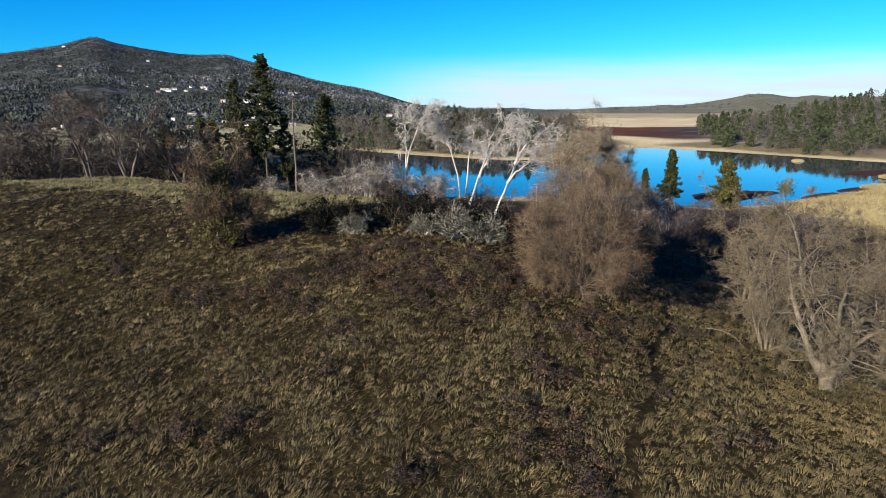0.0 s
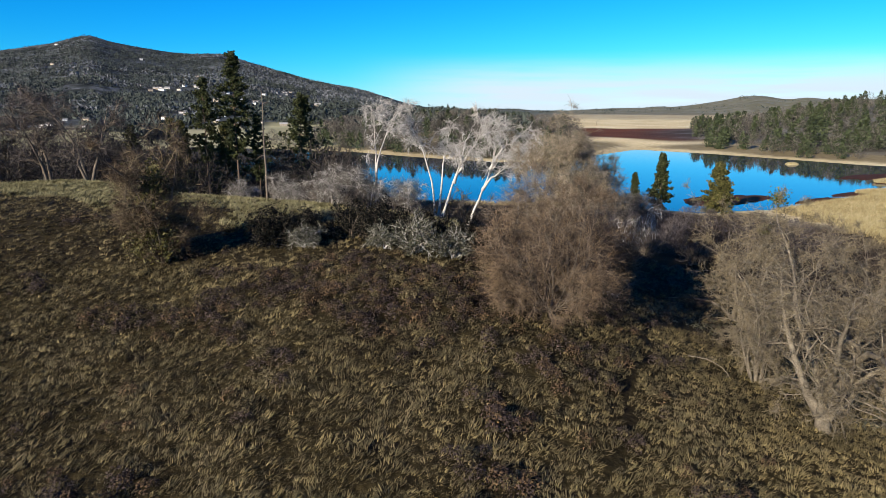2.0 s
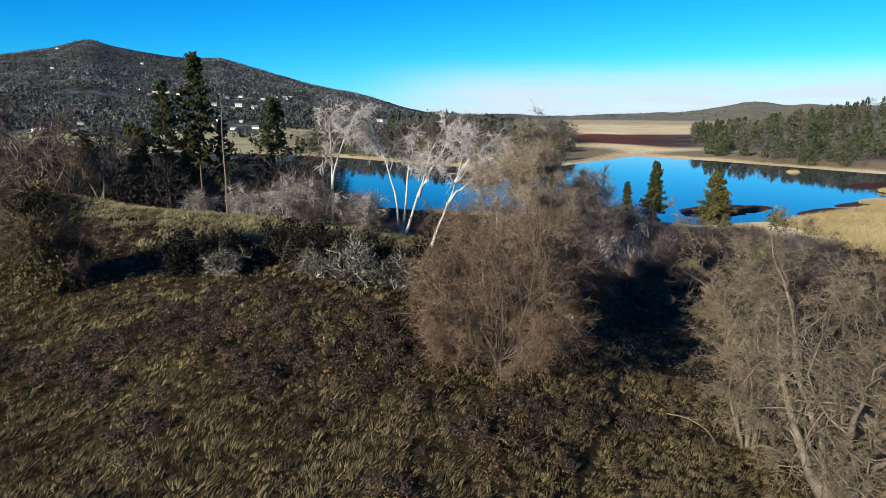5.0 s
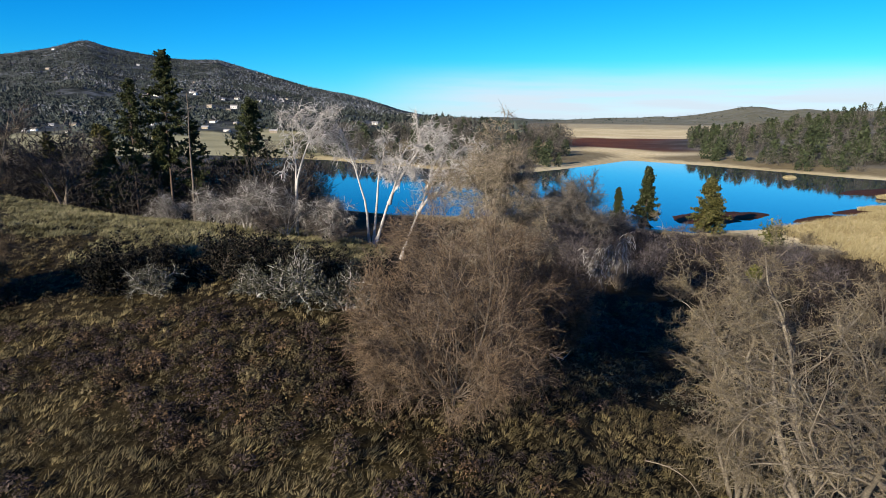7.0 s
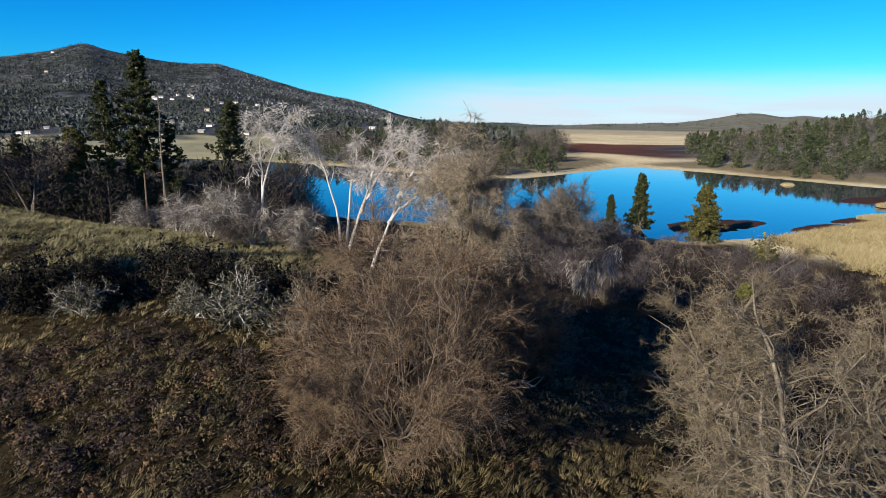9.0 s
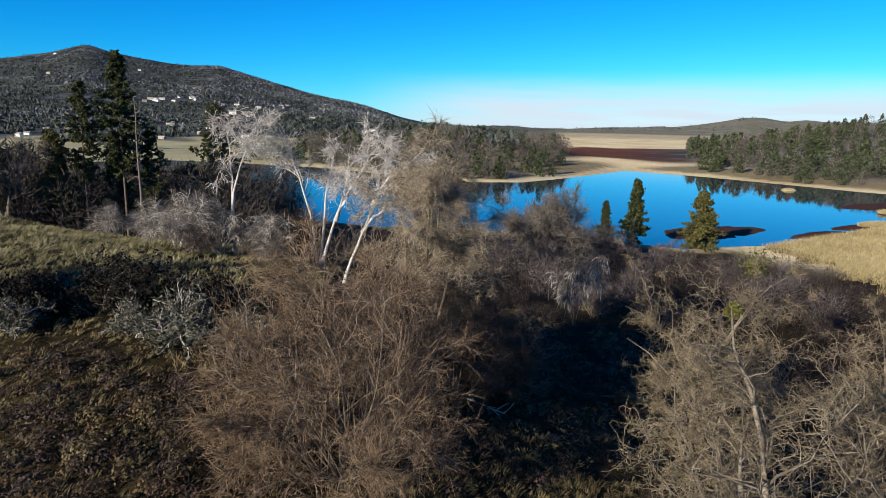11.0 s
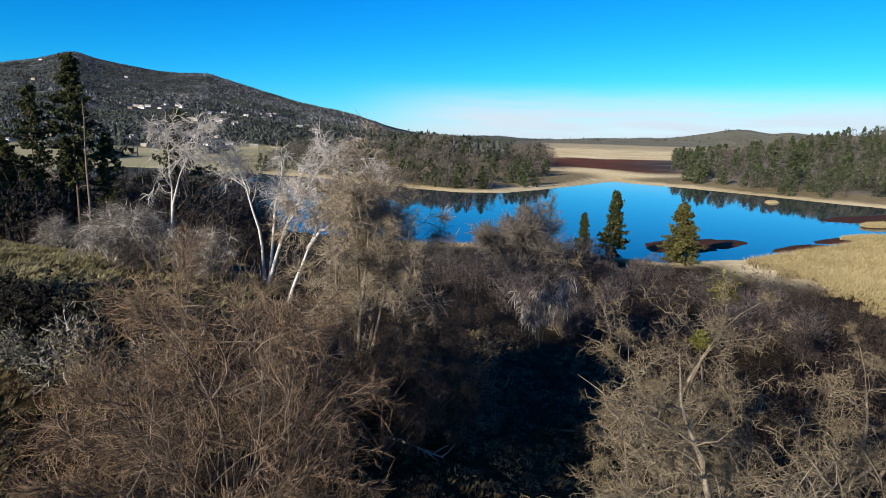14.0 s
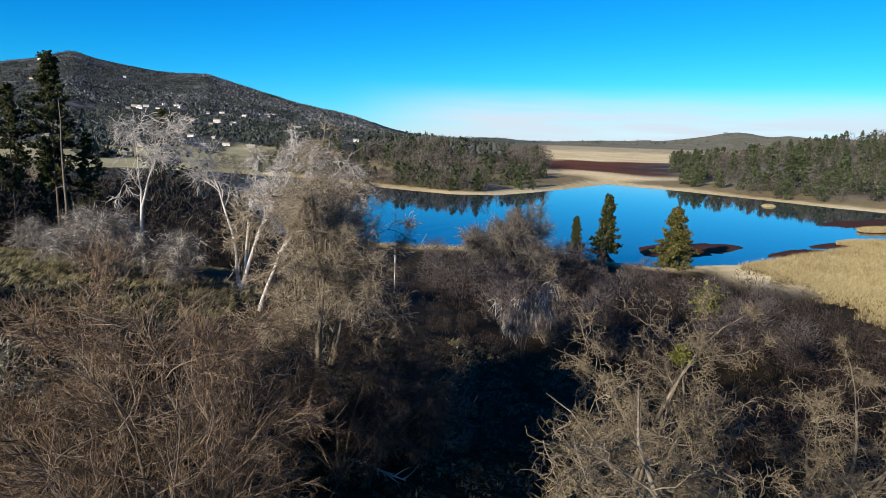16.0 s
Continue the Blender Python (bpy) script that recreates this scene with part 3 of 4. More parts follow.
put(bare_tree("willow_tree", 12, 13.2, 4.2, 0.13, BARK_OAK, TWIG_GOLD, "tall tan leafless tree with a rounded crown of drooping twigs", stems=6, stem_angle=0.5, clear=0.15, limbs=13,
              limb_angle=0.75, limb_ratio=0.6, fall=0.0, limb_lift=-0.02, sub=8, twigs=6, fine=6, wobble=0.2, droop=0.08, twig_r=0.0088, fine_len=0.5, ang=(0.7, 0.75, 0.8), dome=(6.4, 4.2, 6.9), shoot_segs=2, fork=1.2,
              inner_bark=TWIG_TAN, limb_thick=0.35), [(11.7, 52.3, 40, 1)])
put(bare_tree("skirt_tree", 18, 7.5, 3.4, 0.08, BARK_GREY, TWIG_SHADED, "grey-brown leafless tree with hanging twigs beside the willows", stems=8, stem_angle=0.8, clear=0.2, limbs=7, limb_angle=0.7,
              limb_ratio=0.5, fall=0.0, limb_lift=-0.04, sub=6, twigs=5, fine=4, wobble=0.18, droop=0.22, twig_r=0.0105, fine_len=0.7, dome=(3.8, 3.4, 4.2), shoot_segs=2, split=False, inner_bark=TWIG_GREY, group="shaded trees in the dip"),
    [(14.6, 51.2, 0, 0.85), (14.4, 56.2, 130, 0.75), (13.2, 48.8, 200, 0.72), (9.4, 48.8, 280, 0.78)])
OAK = dict(limbs=11, limb_ratio=0.5, fall=0.2, limb_lift=0.02, sub=8, twigs=6, twig_segs=5, shoot_segs=3, stem_wobble=0.7, wobble=0.36, inner_bark=BARK_OAK, limb_thick=0.3)
put(bare_tree("oak_tree", 13, 15.0, 6.0, 0.24, BARK_OAK, TWIG_TAN, "large grey leafless oak with a forked trunk and crooked limbs", stems=6, stem_angle=0.75, clear=0.1,
              limb_angle=0.9, fine=4, twig_r=0.0085, fine_len=0.42, ang=(0.9, 0.85, 0.9), fork=1.3, dome=(7.2, 6.4, 6.4), **OAK), [(22.0, 32.8, 0, 1)])
OAK.update(limbs=8, sub=6, twigs=5, wobble=0.32, twig_segs=4)
reed_oak = bare_tree("oak_tree", 14, 13.6, 5.0, 0.17, BARK_OAK, TWIG_TAN, "leafless oak with a rounded tan crown near the reed bed", stems=7, stem_angle=0.65, clear=0.12,
                     limb_angle=0.85, fine=4, twig_r=0.0105, fine_len=0.5, ang=(0.85, 0.85, 0.9), group="oaks below the meadow", dome=(7.3, 4.9, 6.5), **OAK)
put(reed_oak, [(27.5, 54, 0, 1), (36, 52, 110, 0.9), (31.5, 41, 220, 0.9), (42, 45, 70, 0.95), (24.8, 44.5, 300, 0.9), (21.2, 38.2, 160, 0.62)])
rngi = np.random.default_rng(17)
for mx, my, mz, big in ((1.8, -1.0, 10.8, 0.3), (0.6, -1.6, 8.4, 0.2)):
    c = rngi.normal(0, big, (600, 3)) + np.array([mx, my, mz])
    tagged(part("mistletoe", mesh("mistletoe", *leaves(rngi, c, 0.1), LEAF_MOSS, False), reed_oak), "yellow-green mistletoe clump", kind="stuff")
hedge = bare_tree("hedge_tree", 15, 11.0, 3.4, 0.12, BARK_GREY, TWIG_SHADED, "scrubby leafless tree with tangled low branches and yellow-green ivy", stems=10, stem_angle=0.52, clear=0.08, limbs=10,
                  limb_angle=0.75, limb_ratio=0.5, fall=0.1, limb_lift=0.02, sub=6, twigs=5, fine=4, wobble=0.2, droop=0.02, twig_r=0.012, fine_len=0.6, dome=(5.8, 2.7, 5.4), shoot_segs=2, inner_bark=TWIG_TAN)
rngi = np.random.default_rng(16)
c = np.concatenate([rngi.normal(0, 1, (k, 3)) * np.array([w, w, h]) + np.array([x, y, z]) for k, x, y, z, w, h in ((1500, -0.2, -1.0, 3.9, 0.4, 1.1), (600, 0.7, -0.9, 1.8, 0.5, 0.7), (500, -0.9, -1.0, 1.4, 0.5, 0.6), (700, 0.3, -0.8, 5.8, 0.35, 0.8))])
part("ivy", mesh("ivy", *leaves(rngi, c[c[:, 2] > 0], 0.12), LEAF_IVY, False), hedge, "yellow-green ivy leaves")
put(hedge, [(-17.5, 46.8, 0, 1)])

# dead white trees behind the crest
DEAD = dict(ang=(0.6, 0.6, 0.5), limbs=7, limb_angle=0.6, limb_ratio=0.7, limb_lift=-0.08, sub=5, twigs=5, fine=5, wobble=0.18, droop=0.18, twig_r=0.0135, fine_len=0.7, category="dead tree", group="dead trees by the lake")
DEAD.update(clear=0.45, limbs=7, fall=0.3)
put(bare_tree("dead_tree", 21, 11.0, 3.0, 0.13, BARK_PALE, TWIG_PALE, "dead bleached tree with a forked trunk and arching bare limbs", stems=2, **DEAD,
              stem_lines=[[(0, 0, -0.3), (0.1, 0, 3), (0.1, 0.1, 6), (0, 0, 8), (-0.2, 0.2, 10.4)], [(0.1, -0.1, 2.5), (0.3, -0.2, 5.6), (0.9, -0.3, 7), (1.6, -0.5, 9), (2.7, -0.6, 10.8)]]), [(-4.8, 72, 0, 1)])
put(bare_tree("dead_tree", 22, 10.0, 2.6, 0.14, BARK_PALE, TWIG_PALE, "dead bleached tree of two slender white stems", stems=2, **DEAD,
              stem_lines=[[(0, 0, -0.3), (-0.3, 0, 3.2), (-1.1, 0, 6.4), (-1.7, 0.2, 8.4), (-2.1, 0.3, 10.2)], [(0.3, 0, -0.3), (0.6, 0, 3.8), (0.9, 0.1, 6.6), (1.3, 0.2, 8.6), (1.5, 0, 10.2)]]), [(1.8, 74, 0, 1)])
put(bare_tree("dead_tree", 23, 12.0, 2.8, 0.16, BARK_PALE, TWIG_PALE, "dead white tree leaning over with a forked crown", stems=2, **DEAD,
              stem_lines=[[(0, 0, -0.3), (1.0, 0, 2.8), (2.0, 0.1, 5.2), (2.6, 0.2, 8.2), (4.6, 0, 12.2)], [(1.5, 0, 4.0), (2.3, -0.2, 5.8), (3.2, -0.3, 7.4), (4.3, -0.4, 9.2), (5.0, -0.4, 10.2)]]), [(2.3, 72, 0, 1)])
put(bare_tree("dead_tree", 26, 10.0, 2.8, 0.14, BARK_PALE, TWIG_PALE, "dead white leaning tree with a plume of drooping bare twigs", stems=3, **DEAD,
              stem_lines=[[(0, 0, -0.3), (0.8, 0, 2.2), (1.7, 0, 4.5), (2.7, 0.1, 7.7), (3.8, 0.2, 9.9)], [(1.5, 0, 4.0), (2.2, -0.2, 4.9), (3.0, -0.3, 5.7), (3.8, -0.4, 6.3), (4.6, -0.4, 6.4)],
                          [(2.2, 0, 6.0), (2.9, 0.2, 7.4), (3.7, 0.3, 8.4), (4.6, 0.4, 8.8), (5.4, 0.4, 8.4)]]), [(5.1, 67, 0, 1)])
put(bare_tree("weeping_tree", 24, 8.4, 1.7, 0.06, BARK_GREY, TWIG_PALE, "small pale tree with limbs and twigs hanging down like hair", stems=3, stem_angle=0.16, clear=0.5, limbs=9, limb_angle=0.8,
              limb_ratio=0.55, limb_lift=-0.36, sub=5, twigs=4, fine=1, wobble=0.14, droop=0.8, twig_r=0.02, fine_len=0.9, twig_segs=4, category="dead tree"), [(24.0, 71.5, 0, 0.95)])

put(bare_tree("weeping_shrub", 25, 5.4, 2.7, 0.07, BARK_PALE, TWIG_ASH, "grey shrub with a tangle of drooping bare twigs", stems=6, stem_angle=0.55, clear=0.3, limbs=6, limb_angle=0.8,
              limb_ratio=0.5, limb_lift=-0.12, sub=5, twigs=4, fine=4, wobble=0.16, droop=0.3, twig_r=0.012, fine_len=0.8, shoot_segs=1, split=False, category="shrub", group="grey shrubs under the dead trees"),
    [(-9.2, 71.5, 0, 1.0), (-5.4, 70.2, 120, 1.05), (-1.2, 70.5, 230, 0.85), (-13.5, 84, 300, 1.1), (-19.5, 90, 40, 1.1), (-26, 95, 170, 1.0)])

# grey thicket between the knoll and the lake
THICK = dict(stems=9, stem_angle=0.7, clear=0.1, limbs=5, limb_angle=0.6, limb_ratio=0.4, limb_lift=0.04, sub=4, twigs=3, fine=1, wobble=0.14, twig_r=0.024, fine_len=0.8, shoot_segs=1, split=False, ang=(0.55, 0.5, 0.5))
put(bare_tree("thicket_shrub", 31, 5.2, 3.2, 0.07, BARK_GREY, TWIG_GREY, "grey leafless thicket shrub between the knoll and the lake", group="thicket by the lake", category="shrub", **THICK),
    [(-10, 77, 0, 0.9), (-6.5, 69, 50, 0.62), (-1.5, 69.5, 100, 0.62), (5, 75, 150, 0.9), (15.8, 52.5, 0, 0.95), (13.5, 57, 190, 0.9), (28, 80, 120, 0.8), (33, 76, 160, 0.8), (36, 64, 70, 0.75), (27, 77, 60, 0.65)])
put(bare_tree("willow_tree", 32, 8.8, 6.4, 0.14, BARK_GREY, TWIG_ASH, "wide purple-grey leafless tree at the water's edge", stems=9, stem_angle=0.7, clear=0.12, limbs=6, limb_angle=0.65,
              limb_ratio=0.40, limb_lift=0.04, sub=7, twigs=6, fine=5, wobble=0.14, twig_r=0.02, fine_len=0.8, shoot_segs=1), [(28.6, 109, 0, 1.42)])
put(bare_tree("oak_tree", 33, 15, 5.5, 0.22, BARK_GREY, TWIG_GREY, "tall grey-brown leafless oak behind the knoll", stems=3, stem_angle=0.24, clear=0.25, limbs=9, limb_angle=0.8,
              limb_ratio=0.5, limb_lift=0.06, sub=6, twigs=4, fine=3, wobble=0.2, twig_r=0.026, fine_len=0.9, shoot_segs=1, split=False, group="oaks behind the knoll"),
    [(-55, 96, 0, 1.2), (-48, 94, 80, 1.15), (-63, 100, 160, 1.2), (-71, 98, 240, 1.2), (-42, 99, 300, 0.85), (-66, 92, 20, 1.1)])

# pines
put(conifer("pine_tree", 41, 25.0, 4.0, 9.5, BARK_DARK, NEEDLE, "tall dark green pine with a bare lower trunk", group="tall pines", whorls=22, boughs=6, clumps=15, needles=16, size=0.17, pointed=0.85), [(-30.2, 106, 0, 1), (-34.6, 104.5, 100, 0.8), (-27.6, 108.5, 220, 0.66)])
put(conifer("pine_tree", 42, 21.5, 6.6, 3.0, BARK_DARK, NEEDLE, "broad dark green pine behind the dead trees", whorls=23, boughs=6, clumps=16, needles=15, size=0.18, pointed=0.85), [(-23.4, 122, 0, 1)])
put(conifer("pine_tree", 43, 13, 3.0, 2.0, BARK_DARK, NEEDLE_GOLD, "yellow-green pine at the foot of the knoll", whorls=16, boughs=5, clumps=11, needles=10, size=0.18, group="pines behind the knoll"),
    [(-38.5, 105, 0, 1.0), (-46, 104, 90, 0.85), (-34, 111, 200, 1.15), (-42, 110, 40, 1.1)])
put(conifer("pine_tree", 44, 11.3, 2.9, 1.0, BARK_DARK, NEEDLE, "dark green young pine on the lake shore", group="pines on the shore", pointed=1.5, size=0.2, clumps=18, needles=8), [(46.2, 128, 0, 1), (41.6, 129.5, 130, 0.66)])
put(conifer("pine_tree", 45, 9.6, 4.4, 0.5, BARK_DARK, NEEDLE_GOLD, "bushy golden-green pine on the lake shore", pointed=1.4, size=0.22, clumps=22, needles=8), [(58, 128, 0, 1)])


def snag():
    rng = np.random.default_rng(51)
    root = thing("dead_pine", at(-22.7, 94.3), "bare grey dead pine trunk with short broken stubs", "dead tree")
    p = np.zeros((1, 9, 3))
    p[0, :, 2] = np.linspace(-0.4, 17.2, 9)
    p[0, :, 0] = rng.normal(0, 0.04, 9)
    part("trunk", mesh("trunk", *tubes(p, taper([0.2], [0.05], 9), 8), BARK_GREY), root)
    s, w, _, _ = spawn(rng, p, 16, 0.2, 0.9, 1.35, 0.2)
    for i in range(len(s)):
        q = lines(rng, s[i:i + 1], w[i:i + 1], np.array([rng.uniform(0.4, 1.9)]), 4, 0.15, -0.06)
        part("stub", mesh("stub", *tubes(q, taper([0.05], [0.012], 5), 5), BARK_GREY), root)


snag()

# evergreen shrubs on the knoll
put(shrub("evergreen_shrub", 61, 3.2, 2.4, BARK_GREY, LEAF_SHADED, "evergreen shrub, leaves darkened to near black for the tree's shade", group="shrubs on the knoll", leaf_n=8500, size=0.075),
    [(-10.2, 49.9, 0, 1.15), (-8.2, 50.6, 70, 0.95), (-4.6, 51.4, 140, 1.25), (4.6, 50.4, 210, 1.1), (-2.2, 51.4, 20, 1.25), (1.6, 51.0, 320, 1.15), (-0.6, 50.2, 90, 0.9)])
put(shrub("grey_shrub", 62, 3.0, 2.1, BARK_PALE, LEAF_GREY, "grey-green shrub with pale stems at the meadow's edge", group="grey shrubs on the knoll", leaf_n=5000, size=0.08),
    [(0.4, 48.7, 0, 1.25), (3.0, 48.2, 100, 1.0), (-2.0, 49.0, 200, 0.85), (-7.6, 48.8, 300, 0.8)])


# ---- far woods ----
def far_woods(name, seed, places, material, shape, label, tris=150):
    """Trees too far off to count: each a cloud of leaf clumps over a thin trunk."""
    rng = np.random.default_rng(seed)
    vs = []
    for x, y, h in places:
        x0, y0, z0 = at(x, y)
        u = rng.uniform(0, 1, tris)
        a = rng.uniform(0, 2 * math.pi, tris)
        if shape == "cone":
            rad = h * 0.36 * np.minimum(1, 0.5 + 3 * u) * (1.03 - u) ** 0.8 * rng.uniform(0.5, 1.1, tris)
            z = h * (0.02 + 1.0 * u)
        else:
            rad = h * 0.42 * np.sqrt(np.maximum(0, 1 - (2 * u - 1) ** 2)) * rng.uniform(0.4, 1.1, tris)
            z = h * (0.15 + 0.85 * u)
        c = np.stack([x0 + rad * np.cos(a), y0 + rad * np.sin(a), z0 + z], 1)
        s = h * 0.052
        vs.append((c[:, None] + rng.normal(0, s, (tris, 3, 3))).reshape(-1, 3))
        t = np.array([[x0 - 0.2, y0, z0 - 0.3], [x0 + 0.2, y0, z0 - 0.3], [x0, y0, z0 + h * 0.8]])
        vs.append(t)
    v = np.concatenate(vs)
    return tagged(new(name, mesh(name, v, np.arange(len(v)).reshape(-1, 3), material, False)), label, "woods", kind="stuff")


def scatter(seed, n, test, box):
    rng = np.random.default_rng(seed)
    out = []
    while len(out) < n:
        x, y = rng.uniform(box[0], box[1]), rng.uniform(box[2], box[3])
        if test(x, y):
            out.append((x, y, rng.uniform(6, 12.5)))
    return out


def shore(x, y):
    return float(lake_distance(np.array([x]), np.array([y]))[0])


def right_wood(x, y):
    # a wood that begins a strip of grass away from the water
    s = shore(x, y)
    return 11 + 4 * math.sin(x * 0.07) < s < 340 and x > 138 and x > 0.38 * y + 10 and math.sin(x * 12.9898 + y * 78.233) * 0.5 + 0.5 < 1.35 - s / 420


def left_wood(x, y):
    return shore(x, y) > 5 and x < 0.2 * y + 8 and (math.sin(x * 0.09) + math.sin(y * 0.055 + x * 0.02) > -0.5)


def left_shore(x, y):
    # trees that come down close to the water on the point of land
    return 5 < shore(x, y) < 34 and x < 0.2 * y + 4 and math.sin(x * 0.13) + math.sin(x * 0.05 + 1) > -0.9


def edged(places):
    """Lower trees towards the wood's edge on the shore."""
    return [(x, y, h * (0.68 + 0.32 * min(1.0, max(0.0, (shore(x, y) - 12) / 70)))) for x, y, h in places]


def stick_wood(name, seed, places, material, label, n=240, thick=1.0):
    """Leafless trees too far off to count: each a spray of bare sticks over a thin trunk."""
    rng = np.random.default_rng(seed)
    p = np.array(places)
    k = len(p)
    base = np.stack([p[:, 0], p[:, 1], land(p[:, 0], p[:, 1])], 1)
    h = p[:, 2]
    u = rng.uniform(0, 1, (k, n))
    a = rng.uniform(0, 2 * math.pi, (k, n))
    rad = 0.42 * np.sqrt(np.maximum(0.02, 1 - (1.7 * u - 0.75) ** 2)) * rng.uniform(0.1, 1.0, (k, n)) ** 0.6
    c = np.stack([rad * np.cos(a), rad * np.sin(a), 0.08 + 0.9 * u], 2)
    d = unit(np.stack([np.cos(a) * rad * 2, np.sin(a) * rad * 2, 0.5 + 0 * u], 2) + rng.normal(0, 0.45, (k, n, 3)))
    side = unit(np.cross(d, rng.normal(0, 1, d.shape))) * 0.0042 * thick
    ln = rng.uniform(0.06, 0.2, (k, n, 1))
    tri = np.stack([c - side, c + side, c + d * ln], 2)
    tr = np.array([[-0.012, 0, -0.03], [0.012, 0, -0.03], [0, 0, 0.75], [0, -0.012, -0.03], [0, 0.012, -0.03], [0, 0, 0.75]]).reshape(1, 2, 3, 3)
    tri = np.concatenate([tri, np.repeat(tr, k, 0)], 1)
    v = (base[:, None, None] + tri * h[:, None, None, None]).reshape(-1, 3)
    return tagged(new(name, mesh(name, v, np.arange(len(v)).reshape(-1, 3), material, False)), label, "woods", kind="stuff")


def behind_knoll(x, y):
    # bare woods on the low ground between the knoll and the lake
    return shore(x, y) > 3 and x < -6 - 0.1 * (y - 90) and x > -0.85 * y and not (-34 < x < -18 and 98 < y < 112)


def lake_thicket(x, y):
    return shore(x, y) > 5 and 17 < x < 54 and not (x > 44 and y > 116) and y > 78 and not (y < 92 and x < 22)


def low(places, k):
    return [(x, y, h * k) for x, y, h in places]


stick_wood("bare_wood", 76, [(x, y, h * (0.95 if x < -12 - 0.1 * (y - 100) and y < 152 else 0.5 if x > -0.46 * y and y > 112 else 0.9)) for x, y, h in scatter(76, 330, behind_knoll, (-200, 0, 94, 230)) + scatter(70, 150, behind_knoll, (-75, -12, 96, 152)) + scatter(67, 120, behind_knoll, (-140, -30, 150, 225)) + scatter(68, 70, behind_knoll, (-32, -9, 108, 150))], WOOD_SHADED, "leafless woods on the low ground, grey darkened for shade", 260, 1.5)
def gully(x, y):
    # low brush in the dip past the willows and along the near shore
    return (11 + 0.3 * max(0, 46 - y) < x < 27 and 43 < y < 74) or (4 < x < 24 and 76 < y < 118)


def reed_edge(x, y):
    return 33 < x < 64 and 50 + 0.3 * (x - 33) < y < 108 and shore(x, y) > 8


stick_wood("undergrowth", 78, low(scatter(78, 300, gully, (4, 27, 43, 134)), 0.13), UNDERGROWTH_SHADED, "low brown brush filling the dip, darkened for its shade", 200, 2.8)
stick_wood("undergrowth", 79, low(scatter(79, 210, reed_edge, (33, 64, 50, 108)), 0.33), UNDERGROWTH_SHADED, "tangled brown brush between the oaks and the reeds", 240, 2.1)
stick_wood("bare_thicket", 77, low(scatter(77, 110, lake_thicket, (12, 56, 72, 132)), 0.4), TWIG_GREY, "dense grey leafless undergrowth towards the lake", 500, 1.6)
far_woods("conifer_wood", 71, low(edged(scatter(71, 900, right_wood, (128, 560, 150, 620))), 0.9), WOOD_GREEN, "cone", "mixed dark green conifers on the far shore", 230)
stick_wood("oak_wood", 72, low(edged(scatter(72, 1100, right_wood, (150, 560, 150, 620))), 0.88), WOOD_GREY, "grey leafless oaks among the far conifers", 110, 4.0)
far_woods("conifer_wood", 73, low(edged(scatter(73, 110, left_wood, (-70, 96, 262, 480))), 1.0), WOOD_GREEN, "cone", "green conifers on the low point of land", 200)
stick_wood("oak_wood", 74, low(edged(scatter(74, 380, left_wood, (-75, 96, 268, 560))), 1.0), WOOD_GREY, "grey oaks on the low point of land", 220, 3.4)
stick_wood("oak_wood", 65, low(scatter(65, 90, left_shore, (-90, 84, 250, 420)), 0.7), WOOD_GREY, "grey leafless trees along the far shore", 220, 3.0)
far_woods("conifer_wood", 66, low(scatter(66, 45, left_shore, (-60, 84, 250, 420)), 0.75), WOOD_GREEN, "cone", "green conifers along the far shore", 200)


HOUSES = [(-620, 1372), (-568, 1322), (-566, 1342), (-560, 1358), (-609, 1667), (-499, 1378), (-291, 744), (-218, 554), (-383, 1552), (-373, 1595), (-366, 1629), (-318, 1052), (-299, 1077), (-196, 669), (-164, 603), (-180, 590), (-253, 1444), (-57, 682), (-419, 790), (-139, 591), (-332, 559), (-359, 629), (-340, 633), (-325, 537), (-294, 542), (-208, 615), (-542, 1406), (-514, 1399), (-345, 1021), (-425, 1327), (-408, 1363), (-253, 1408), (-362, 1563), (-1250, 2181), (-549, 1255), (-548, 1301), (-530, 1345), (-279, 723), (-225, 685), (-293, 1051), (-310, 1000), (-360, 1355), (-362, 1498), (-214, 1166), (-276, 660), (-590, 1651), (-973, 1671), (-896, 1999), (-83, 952)]


